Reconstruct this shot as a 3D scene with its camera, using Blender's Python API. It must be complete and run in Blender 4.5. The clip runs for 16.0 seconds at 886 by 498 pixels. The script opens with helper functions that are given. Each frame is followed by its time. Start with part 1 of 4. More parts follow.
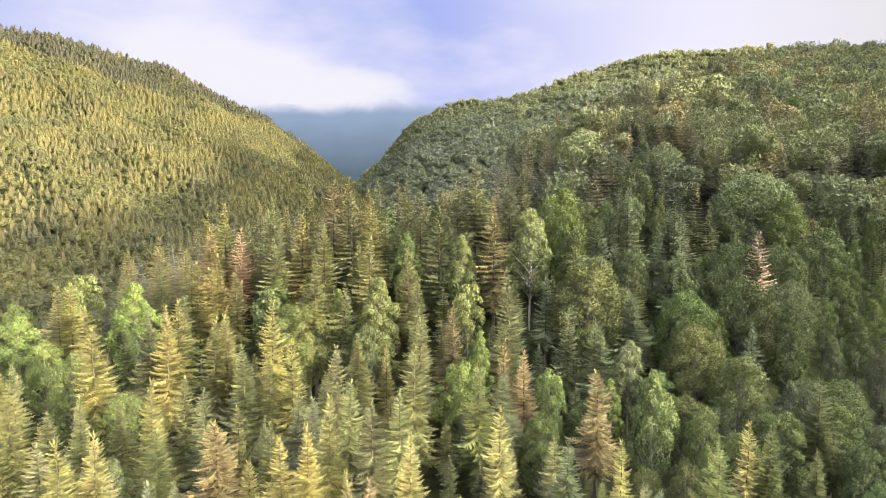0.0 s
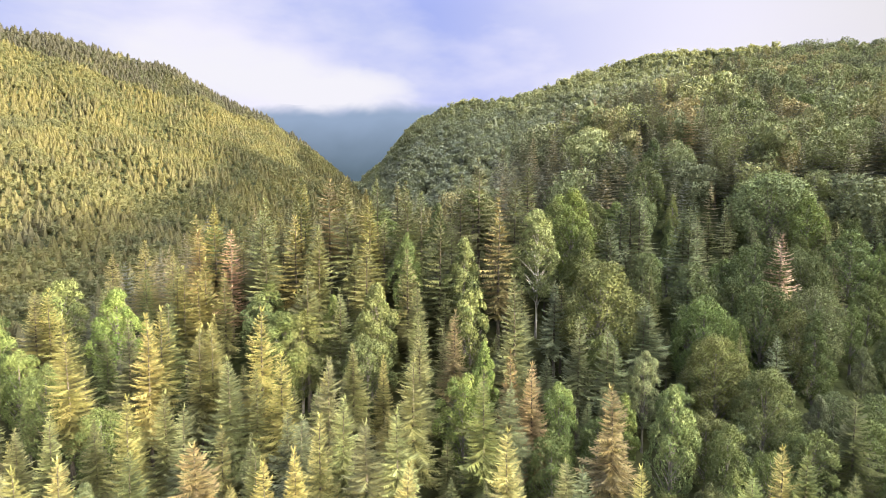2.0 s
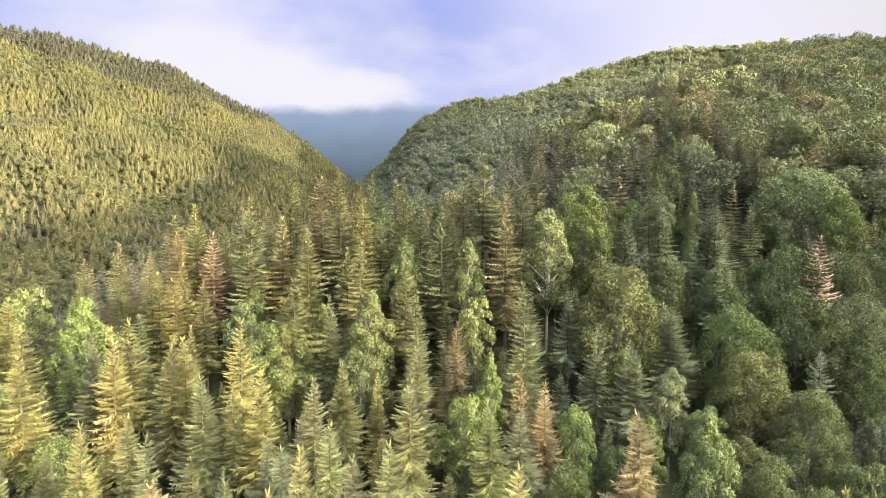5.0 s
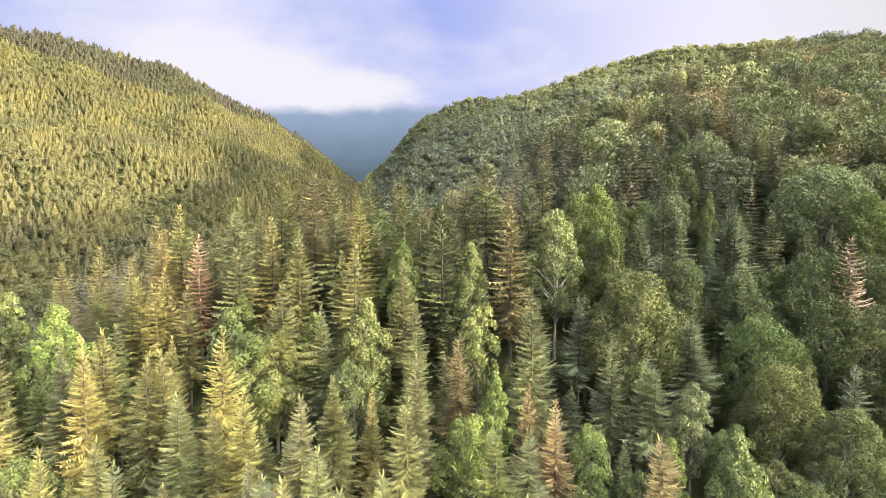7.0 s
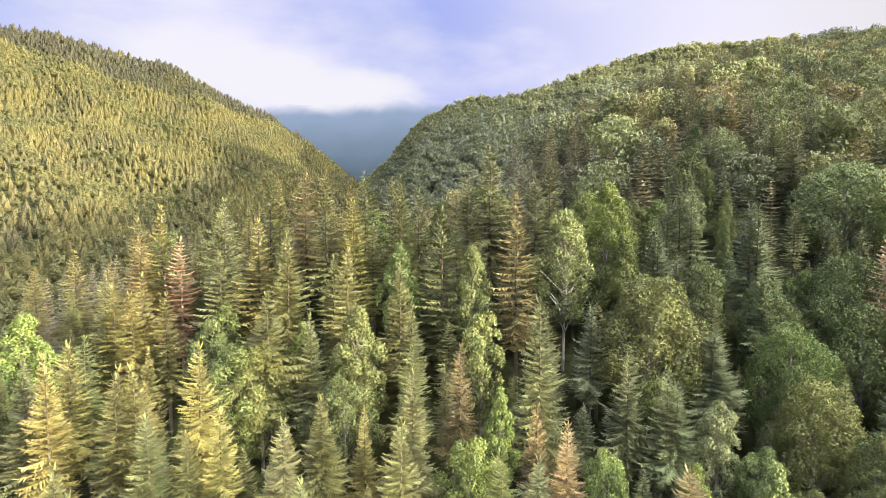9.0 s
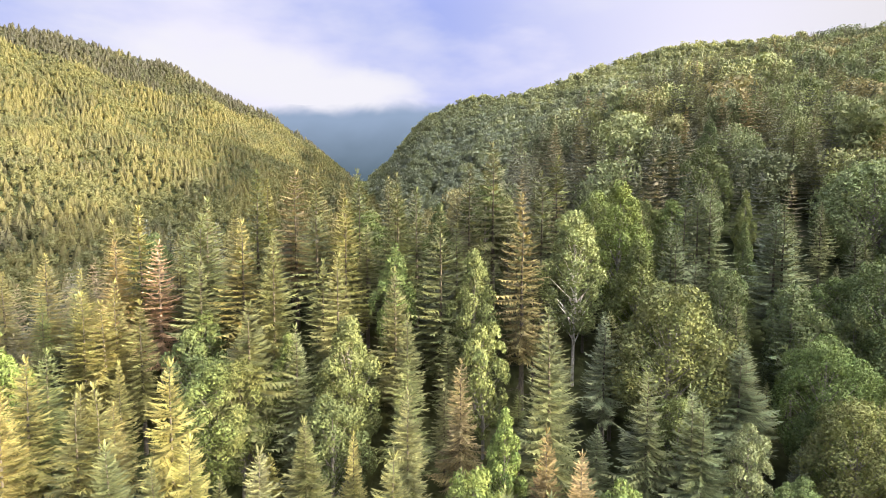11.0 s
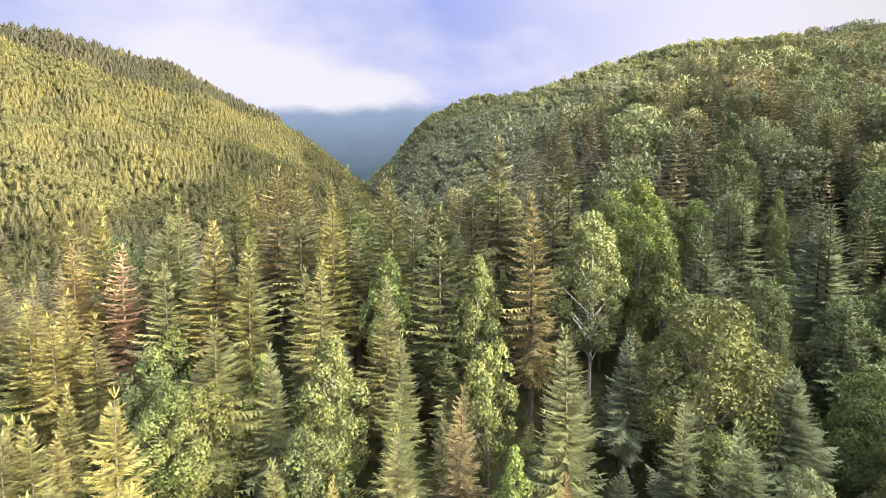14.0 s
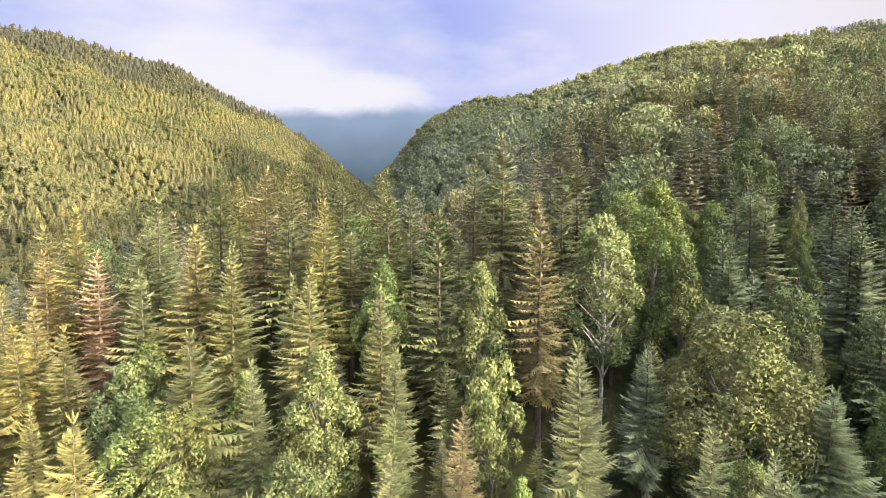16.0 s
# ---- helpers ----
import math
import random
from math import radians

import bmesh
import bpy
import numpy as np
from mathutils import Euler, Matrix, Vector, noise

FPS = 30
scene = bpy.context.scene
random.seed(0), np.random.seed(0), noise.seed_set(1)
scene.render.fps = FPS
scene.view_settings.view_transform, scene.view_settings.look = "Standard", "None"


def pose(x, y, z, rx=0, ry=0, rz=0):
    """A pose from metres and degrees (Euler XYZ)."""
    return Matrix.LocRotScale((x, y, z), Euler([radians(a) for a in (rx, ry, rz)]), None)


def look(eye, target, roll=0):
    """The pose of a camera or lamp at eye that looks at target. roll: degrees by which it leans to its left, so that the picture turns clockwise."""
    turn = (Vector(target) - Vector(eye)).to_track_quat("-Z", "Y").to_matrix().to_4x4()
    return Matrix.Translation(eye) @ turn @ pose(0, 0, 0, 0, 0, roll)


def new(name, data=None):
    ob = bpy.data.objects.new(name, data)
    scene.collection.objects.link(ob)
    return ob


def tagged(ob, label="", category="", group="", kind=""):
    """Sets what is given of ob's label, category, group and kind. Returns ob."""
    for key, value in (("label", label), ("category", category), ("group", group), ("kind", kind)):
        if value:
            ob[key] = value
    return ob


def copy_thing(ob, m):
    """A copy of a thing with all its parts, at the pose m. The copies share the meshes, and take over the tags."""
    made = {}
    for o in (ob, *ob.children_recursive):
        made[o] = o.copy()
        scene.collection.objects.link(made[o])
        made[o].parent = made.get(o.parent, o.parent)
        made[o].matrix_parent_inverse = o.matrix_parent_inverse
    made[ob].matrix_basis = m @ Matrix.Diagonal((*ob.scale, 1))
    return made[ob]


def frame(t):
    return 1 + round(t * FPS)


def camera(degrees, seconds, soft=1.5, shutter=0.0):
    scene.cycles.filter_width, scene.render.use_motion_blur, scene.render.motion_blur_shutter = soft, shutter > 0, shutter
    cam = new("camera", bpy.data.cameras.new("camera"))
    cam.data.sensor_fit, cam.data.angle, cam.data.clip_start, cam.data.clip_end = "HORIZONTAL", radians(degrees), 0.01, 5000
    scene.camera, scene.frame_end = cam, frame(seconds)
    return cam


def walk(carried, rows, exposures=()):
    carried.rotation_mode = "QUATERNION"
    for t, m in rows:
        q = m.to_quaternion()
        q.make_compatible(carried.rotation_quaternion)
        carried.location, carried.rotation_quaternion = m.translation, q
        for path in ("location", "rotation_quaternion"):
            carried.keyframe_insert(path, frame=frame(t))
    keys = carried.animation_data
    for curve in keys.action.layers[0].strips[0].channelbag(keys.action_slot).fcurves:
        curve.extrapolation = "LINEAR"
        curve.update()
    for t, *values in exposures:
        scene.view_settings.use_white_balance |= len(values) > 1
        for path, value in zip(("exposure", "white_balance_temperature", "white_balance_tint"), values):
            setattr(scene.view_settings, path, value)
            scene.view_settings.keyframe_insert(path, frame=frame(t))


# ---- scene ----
cam = camera(78.0, 16.0, soft=0.6)
# seconds, eye in metres, then pitch, lean and yaw in degrees
ROWS = [
    (0.0, 0.00, 0.00, 40.00, -4.61, -0.15, 1.72),
    (0.5, -0.02, 1.43, 39.98, -4.55, -0.15, 1.77),
    (1.0, -0.03, 2.83, 39.96, -4.55, -0.16, 1.83),
    (1.5, -0.05, 4.23, 39.95, -4.54, -0.15, 1.89),
    (2.0, -0.06, 5.61, 39.94, -4.53, -0.14, 1.95),
    (2.5, -0.06, 6.99, 39.93, -4.50, -0.10, 2.00),
    (3.0, -0.07, 8.37, 39.92, -4.46, -0.09, 2.04),
    (3.5, -0.07, 9.75, 39.91, -4.45, -0.08, 2.09),
    (4.0, -0.08, 11.14, 39.91, -4.52, -0.09, 2.14),
    (6.5, -0.07, 18.17, 39.90, -4.58, 0.08, 2.47),
    (7.0, -0.06, 19.60, 39.91, -4.53, 0.06, 2.52),
    (7.5, -0.06, 21.05, 39.91, -4.53, 0.07, 2.56),
    (8.0, -0.05, 22.50, 39.91, -4.57, 0.07, 2.61),
    (8.5, -0.04, 23.95, 39.92, -4.57, 0.09, 2.66),
    (9.0, -0.04, 25.41, 39.92, -4.56, 0.13, 2.72),
    (11.5, -0.01, 32.65, 39.96, -4.54, 0.08, 2.93),
    (12.0, 0.00, 34.07, 39.96, -4.55, 0.05, 2.96),
    (12.5, 0.00, 35.46, 39.97, -4.53, 0.03, 3.01),
    (13.0, 0.01, 36.82, 39.98, -4.54, 0.04, 3.10),
    (13.5, 0.01, 38.14, 39.98, -4.57, 0.05, 3.19),
    (14.0, 0.01, 39.43, 39.99, -4.56, 0.08, 3.24),
    (14.5, 0.01, 40.66, 39.99, -4.50, 0.07, 3.30),
    (15.0, 0.01, 41.84, 40.00, -4.45, 0.06, 3.38),
    (15.5, 0.01, 42.96, 40.00, -4.38, 0.06, 3.42),
    (16.0, 0.00, 44.00, 40.00, -4.29, 0.09, 3.46),
]
walk(cam, [(t, pose(x, y, z, 90 + pitch, lean, yaw)) for t, x, y, z, pitch, lean, yaw in ROWS])

# ---- sky, sun and exposure ----
SUN_AZ, SUN_EL = 112.0, 9.0   # degrees clockwise from +y, degrees above the horizon
scene.view_settings.exposure = 2.6
_a, _e = radians(SUN_AZ), radians(SUN_EL)
SUN_DIR = Vector((math.sin(_a) * math.cos(_e), math.cos(_a) * math.cos(_e), math.sin(_e)))
world = bpy.data.worlds.new("sky")
scene.world = world
world.use_nodes = True


def build_sky():
    nt = world.node_tree
    nt.nodes.clear()
    N = nt.nodes.new
    out, back = N("ShaderNodeOutputWorld"), N("ShaderNodeBackground")
    sky = N("ShaderNodeTexSky")
    sky.sky_type, sky.sun_disc = "NISHITA", False
    sky.sun_elevation, sky.sun_rotation = radians(SUN_EL), radians(SUN_AZ)
    sky.air_density, sky.dust_density = 1.2, 2.0
    coord = N("ShaderNodeTexCoord")
    dim = N("ShaderNodeVectorMath")
    dim.operation = "SCALE"
    dim.inputs["Scale"].default_value = 0.10
    nt.links.new(sky.outputs[0], dim.inputs[0])
    # layers of thin cloud, stretched along the horizon
    def cloud(scale, stretch, lo, hi, shift):
        mp = N("ShaderNodeMapping")
        mp.inputs["Scale"].default_value = (1, 1, stretch)
        mp.inputs["Location"].default_value = shift
        n = N("ShaderNodeTexNoise")
        n.inputs["Scale"].default_value = scale
        n.inputs["Detail"].default_value = 6
        n.inputs["Roughness"].default_value = 0.5
        r = N("ShaderNodeMapRange")
        r.interpolation_type = "SMOOTHSTEP"
        r.inputs["From Min"].default_value, r.inputs["From Max"].default_value = lo, hi
        nt.links.new(coord.outputs["Generated"], mp.inputs[0])
        nt.links.new(mp.outputs[0], n.inputs[0])
        nt.links.new(n.outputs[0], r.inputs[0])
        return r.outputs[0]
    veil = cloud(1.6, 2.5, 0.46, 0.72, (0.3, 0.1, 0.0))
    puff = cloud(3.6, 2.6, 0.40, 0.68, (1.98, 0.4, 0.22))
    lilac = N("ShaderNodeMix")
    lilac.data_type = "RGBA"
    lilac.inputs["Factor"].default_value = 0.85
    lilac.inputs["B"].default_value = (0.35, 0.42, 0.86, 1)
    nt.links.new(dim.outputs[0], lilac.inputs["A"])
    m1 = N("ShaderNodeMix")
    m1.data_type = "RGBA"
    m1.inputs["B"].default_value = (0.75, 0.73, 0.86, 1)
    side = N("ShaderNodeMapRange")
    side.interpolation_type = "SMOOTHSTEP"
    side.inputs["From Min"].default_value, side.inputs["From Max"].default_value = -0.15, 0.45
    split = N("ShaderNodeSeparateXYZ")
    nt.links.new(coord.outputs["Generated"], split.inputs[0])
    nt.links.new(split.outputs[0], side.inputs[0])
    more = N("ShaderNodeMath")
    more.operation = "MAXIMUM"
    nt.links.new(veil, more.inputs[0])
    nt.links.new(side.outputs[0], more.inputs[1])
    nt.links.new(more.outputs[0], m1.inputs["Factor"])
    nt.links.new(lilac.outputs["Result"], m1.inputs["A"])
    m2 = N("ShaderNodeMix")
    m2.data_type = "RGBA"
    m2.inputs["B"].default_value = (0.77, 0.76, 0.82, 1)
    # whiter towards the horizon
    sep = N("ShaderNodeSeparateXYZ")
    nt.links.new(coord.outputs["Generated"], sep.inputs[0])
    low = N("ShaderNodeMapRange")
    low.interpolation_type = "SMOOTHSTEP"
    low.inputs["From Min"].default_value, low.inputs["From Max"].default_value = 0.195, 0.08
    low.inputs["To Min"].default_value, low.inputs["To Max"].default_value = 0.0, 0.26
    # the bank stands higher over the valley's left side, with a torn edge
    slant = N("ShaderNodeMath")
    slant.operation = "MULTIPLY_ADD"
    slant.inputs[1].default_value = 0.03
    nt.links.new(sep.outputs[0], slant.inputs[0])
    nt.links.new(sep.outputs[2], slant.inputs[2])
    torn = N("ShaderNodeMath")
    torn.operation = "MULTIPLY_ADD"
    torn.inputs[1].default_value = -0.12
    nt.links.new(puff, torn.inputs[0])
    nt.links.new(slant.outputs[0], torn.inputs[2])
    nt.links.new(torn.outputs[0], low.inputs[0])
    top = N("ShaderNodeMath")
    top.operation = "MAXIMUM"
    thin = N("ShaderNodeMath")
    thin.operation = "MULTIPLY"
    thin.inputs[1].default_value = 0.35
    nt.links.new(puff, thin.inputs[0])
    nt.links.new(thin.outputs[0], top.inputs[0])
    # one bright cloud over the mouth of the valley, longer than high
    def calc(op, a, b=None, c=None):
        n = N("ShaderNodeMath")
        n.operation = op
        for i, v in enumerate((a, b, c)):
            if v is None:
                continue
            if isinstance(v, (int, float)):
                n.inputs[i].default_value = v
            else:
                nt.links.new(v, n.inputs[i])
        return n.outputs[0]
    along = calc("MULTIPLY", calc("ADD", sep.outputs[0], 0.31), 4.2)
    tilt = calc("MULTIPLY_ADD", sep.outputs[0], 0.157, sep.outputs[2])
    across = calc("MULTIPLY", calc("SUBTRACT", tilt, 0.173), 18.0)
    far = calc("ADD", calc("MULTIPLY", along, along), calc("MULTIPLY", across, across))
    far = calc("MULTIPLY_ADD", puff, -1.1, far)
    body = N("ShaderNodeMapRange")
    body.interpolation_type = "SMOOTHSTEP"
    body.inputs["From Min"].default_value, body.inputs["From Max"].default_value = 0.9, -0.7
    nt.links.new(far, body.inputs[0])
    nt.links.new(calc("MAXIMUM", body.outputs[0], low.outputs[0]), top.inputs[1])
    nt.links.new(top.outputs[0], m2.inputs["Factor"])
    nt.links.new(m1.outputs["Result"], m2.inputs["A"])
    # the cloud glows towards the sun
    dot = N("ShaderNodeVectorMath")
    dot.operation = "DOT_PRODUCT"
    dot.inputs[1].default_value = (SUN_DIR.x, SUN_DIR.y, SUN_DIR.z)
    nt.links.new(coord.outputs["Generated"], dot.inputs[0])
    glow = N("ShaderNodeMapRange")
    glow.interpolation_type = "SMOOTHSTEP"
    glow.inputs["From Min"].default_value, glow.inputs["From Max"].default_value = 0.4, 1.0
    glow.inputs["To Min"].default_value, glow.inputs["To Max"].default_value = 0.195, 3.0
    nt.links.new(dot.outputs["Value"], glow.inputs[0])
    high = N("ShaderNodeMapRange")
    high.interpolation_type = "SMOOTHSTEP"
    high.inputs["From Min"].default_value, high.inputs["From Max"].default_value = 0.32, 0.8
    high.inputs["To Min"].default_value, high.inputs["To Max"].default_value = 1.0, 4.3
    nt.links.new(sep.outputs[2], high.inputs[0])
    nt.links.new(calc("MULTIPLY", glow.outputs[0], high.outputs[0]), back.inputs[1])
    warm = N("ShaderNodeMapRange")
    warm.interpolation_type = "SMOOTHSTEP"
    warm.inputs["From Min"].default_value, warm.inputs["From Max"].default_value = 0.0, 0.6
    nt.links.new(dot.outputs["Value"], warm.inputs[0])
    m3 = N("ShaderNodeMix")
    m3.data_type = "RGBA"
    m3.inputs["B"].default_value = (0.63, 0.60, 0.55, 1)
    nt.links.new(warm.outputs[0], m3.inputs["Factor"])
    nt.links.new(m2.outputs["Result"], m3.inputs["A"])
    nt.links.new(m3.outputs["Result"], back.inputs[0])
    nt.links.new(back.outputs[0], out.inputs[0])


build_sky()
sun = new("sun", bpy.data.lights.new("sun", "SUN"))
sun.data.energy, sun.data.angle, sun.data.color = 5.0, radians(1.5), (1.0, 0.83, 0.54)
sun.matrix_world = look(SUN_DIR * 900, (0, 0, 0))


# ---- materials ----
def material(name):
    m = bpy.data.materials.new(name)
    m.use_nodes = True
    m.node_tree.nodes.clear()
    return m, m.node_tree.nodes.new, m.node_tree.links.new


WARM = 1.08   # late-summer foliage leans to yellow


def leafy(name, colour=None, rough=0.6, through_leaf=0.3, tint=None, spread=0.45, grain=1.6, mottle=0.27):
    """Foliage. colour None: the object's own colour. tint: colours that the mesh's 'tint' attribute runs through."""
    m, N, link = material(name)
    out, mix = N("ShaderNodeOutputMaterial"), N("ShaderNodeMixShader")
    pri, tra = N("ShaderNodeBsdfPrincipled"), N("ShaderNodeBsdfTranslucent")
    pri.inputs["Roughness"].default_value = rough
    pri.inputs["Specular IOR Level"].default_value = 0.12
    info, geo = N("ShaderNodeObjectInfo"), N("ShaderNodeNewGeometry")
    if tint:
        at = N("ShaderNodeAttribute")
        at.attribute_name = "tint"
        ramp = N("ShaderNodeValToRGB")
        el = ramp.color_ramp.elements
        while len(el) < len(tint):
            el.new(0.5)
        for i, c in enumerate(tint):
            el[i].position, el[i].color = i / (len(tint) - 1), (c[0] * WARM, c[1], c[2], 1)
        link(at.outputs["Fac"], ramp.inputs[0])
        base = ramp.outputs[0]
    elif colour:
        rgb = N("ShaderNodeRGB")
        rgb.outputs[0].default_value = (*colour, 1)
        base = rgb.outputs[0]
    else:
        base = info.outputs["Color"]
    hsv = N("ShaderNodeHueSaturation")
    r1 = N("ShaderNodeMapRange")
    r1.inputs["To Min"].default_value, r1.inputs["To Max"].default_value = 1 - spread, 1 + spread
    link(geo.outputs["Random Per Island"], r1.inputs[0])
    coord = N("ShaderNodeTexCoord")
    noi = N("ShaderNodeTexNoise")
    noi.inputs["Scale"].default_value = 0.55
    noi.inputs["Detail"].default_value = 3
    link(coord.outputs["Object"], noi.inputs[0])
    r2 = N("ShaderNodeMapRange")
    r2.inputs["From Min"].default_value, r2.inputs["From Max"].default_value = 0.3, 0.7
    r2.inputs["To Min"].default_value, r2.inputs["To Max"].default_value = 0.485, 0.515
    link(noi.outputs[0], r2.inputs[0])
    link(r2.outputs[0], hsv.inputs["Hue"])
    tuft = N("ShaderNodeTexNoise")
    tuft.inputs["Scale"].default_value, tuft.inputs["Detail"].default_value = grain, 4
    link(coord.outputs["Object"], tuft.inputs[0])
    r3 = N("ShaderNodeMapRange")
    r3.inputs["From Min"].default_value, r3.inputs["From Max"].default_value = 0.35, 0.65
    r3.inputs["To Min"].default_value, r3.inputs["To Max"].default_value = 1 - mottle, 1 + mottle
    link(tuft.outputs[0], r3.inputs[0])
    both = N("ShaderNodeMath")
    both.operation = "MULTIPLY"
    link(r1.outputs[0], both.inputs[0])
    link(r3.outputs[0], both.inputs[1])
    link(both.outputs[0], hsv.inputs["Value"])
    link(base, hsv.inputs["Color"])
    link(hsv.outputs[0], pri.inputs["Base Color"])
    gain = N("ShaderNodeMix")
    gain.data_type, gain.blend_type = "RGBA", "MULTIPLY"
    gain.inputs["Factor"].default_value = 1
    gain.inputs["B"].default_value = (1.25, 1.2, 0.55, 1)
    link(hsv.outputs[0], gain.inputs["A"])
    link(gain.outputs["Result"], tra.inputs[0])
    mix.inputs[0].default_value = through_leaf
    link(pri.outputs[0], mix.inputs[1])
    link(tra.outputs[0], mix.inputs[2])
    link(mix.outputs[0], out.inputs[0])
    return m


def bark(name, dark, pale, scale):
    m, N, link = material(name)
    out, pri = N("ShaderNodeOutputMaterial"), N("ShaderNodeBsdfPrincipled")
    coord, mp, noi, ramp, bump = (N("ShaderNodeTexCoord"), N("ShaderNodeMapping"), N("ShaderNodeTexNoise"),
                                  N("ShaderNodeValToRGB"), N("ShaderNodeBump"))
    mp.inputs["Scale"].default_value = (3, 3, 0.7)
    noi.inputs["Scale"].default_value, noi.inputs["Detail"].default_value = scale, 6
    ramp.color_ramp.elements[0].color, ramp.color_ramp.elements[1].color = (*dark, 1), (*pale, 1)
    ramp.color_ramp.elements[0].position, ramp.color_ramp.elements[1].position = 0.35, 0.68
    link(coord.outputs["Object"], mp.inputs[0])
    link(mp.outputs[0], noi.inputs[0])
    link(noi.outputs[0], ramp.inputs[0])
    link(ramp.outputs[0], pri.inputs["Base Color"])
    link(noi.outputs[0], bump.inputs["Height"])
    bump.inputs["Strength"].default_value = 0.6
    link(bump.outputs[0], pri.inputs["Normal"])
    pri.inputs["Roughness"].default_value = 0.9
    link(pri.outputs[0], out.inputs[0])
    return m


def forest_floor():
    m, N, link = material("forest_floor")
    out, pri = N("ShaderNodeOutputMaterial"), N("ShaderNodeBsdfPrincipled")
    coord, big, fine, r1, r2, mix, bump = (N("ShaderNodeTexCoord"), N("ShaderNodeTexNoise"), N("ShaderNodeTexNoise"),
                                           N("ShaderNodeValToRGB"), N("ShaderNodeValToRGB"), N("ShaderNodeMix"), N("ShaderNodeBump"))
    big.inputs["Scale"].default_value, big.inputs["Detail"].default_value = 0.03, 8
    fine.inputs["Scale"].default_value, fine.inputs["Detail"].default_value = 0.6, 10
    for r, a, b in ((r1, (0.030, 0.024, 0.014), (0.060, 0.055, 0.028)), (r2, (0.020, 0.032, 0.012), (0.055, 0.075, 0.024))):
        r.color_ramp.elements[0].color, r.color_ramp.elements[1].color = (*a, 1), (*b, 1)
        r.color_ramp.elements[0].position, r.color_ramp.elements[1].position = 0.3, 0.7
        link(fine.outputs[0], r.inputs[0])
    for n in (big, fine):
        link(coord.outputs["Object"], n.inputs[0])
    mix.data_type = "RGBA"
    link(big.outputs[0], mix.inputs["Factor"])
    link(r1.outputs[0], mix.inputs["A"])
    link(r2.outputs[0], mix.inputs["B"])
    link(mix.outputs["Result"], pri.inputs["Base Color"])
    link(fine.outputs[0], bump.inputs["Height"])
    bump.inputs["Strength"].default_value, bump.inputs["Distance"].default_value = 0.8, 0.6
    link(bump.outputs[0], pri.inputs["Normal"])
    pri.inputs["Roughness"].default_value = 0.95
    pri.inputs["Specular IOR Level"].default_value = 0.08
    link(pri.outputs[0], out.inputs[0])
    return m


def painted_mist():
    """The far mountain: mist painted as a glow, paler upwards; its head fades into cloud."""
    m, N, link = material("painted_mist")
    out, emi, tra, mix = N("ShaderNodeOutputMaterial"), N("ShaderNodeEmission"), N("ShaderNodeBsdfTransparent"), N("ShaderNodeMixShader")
    coord, sep, noi, add, ramp, fade = (N("ShaderNodeTexCoord"), N("ShaderNodeSeparateXYZ"), N("ShaderNodeTexNoise"), N("ShaderNodeMath"),
                                        N("ShaderNodeMapRange"), N("ShaderNodeMapRange"))
    link(coord.outputs["Object"], sep.inputs[0])
    noi.inputs["Scale"].default_value, noi.inputs["Detail"].default_value = 0.006, 5
    link(coord.outputs["Object"], noi.inputs[0])
    add.operation = "MULTIPLY_ADD"
    add.inputs[1].default_value = 90
    link(noi.outputs[0], add.inputs[0])
    link(sep.outputs[2], add.inputs[2])
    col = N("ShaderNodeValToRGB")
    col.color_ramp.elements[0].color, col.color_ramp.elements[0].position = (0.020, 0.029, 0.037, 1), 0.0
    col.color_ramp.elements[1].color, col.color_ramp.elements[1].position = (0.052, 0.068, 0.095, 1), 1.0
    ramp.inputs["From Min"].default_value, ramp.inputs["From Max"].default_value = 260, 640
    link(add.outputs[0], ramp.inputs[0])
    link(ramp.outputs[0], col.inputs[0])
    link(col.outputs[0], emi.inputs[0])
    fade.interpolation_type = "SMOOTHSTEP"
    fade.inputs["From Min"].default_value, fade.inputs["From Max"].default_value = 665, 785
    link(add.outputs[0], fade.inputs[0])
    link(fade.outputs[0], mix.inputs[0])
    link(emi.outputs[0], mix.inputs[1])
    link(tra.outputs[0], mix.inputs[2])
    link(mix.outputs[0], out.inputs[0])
    return m


NEEDLES = leafy("fir_needles", rough=0.65, through_leaf=0.15, spread=0.45)
LEAVES = leafy("broad_leaves", rough=0.7, through_leaf=0.16, spread=0.36)
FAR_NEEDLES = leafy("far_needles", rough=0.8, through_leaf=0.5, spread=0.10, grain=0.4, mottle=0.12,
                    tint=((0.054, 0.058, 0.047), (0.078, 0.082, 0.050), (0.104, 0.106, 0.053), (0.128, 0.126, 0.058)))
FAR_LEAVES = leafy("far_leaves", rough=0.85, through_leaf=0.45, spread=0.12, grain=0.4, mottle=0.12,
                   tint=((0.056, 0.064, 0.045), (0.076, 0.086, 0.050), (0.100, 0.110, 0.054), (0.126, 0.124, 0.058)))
# bluish haze over the ridge is put into its leaf colours
HAZED_RIDGE_LEAVES = leafy("hazed_ridge_leaves", rough=0.85, through_leaf=0.45, spread=0.12, grain=0.4, mottle=0.12,
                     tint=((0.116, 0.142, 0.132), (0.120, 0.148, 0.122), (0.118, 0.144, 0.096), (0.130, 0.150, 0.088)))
SPUR_NEEDLES = leafy("spur_needles", rough=0.8, through_leaf=0.15, spread=0.3,
                     tint=((0.067, 0.078, 0.066), (0.097, 0.110, 0.083), (0.134, 0.141, 0.093), (0.187, 0.161, 0.098)))
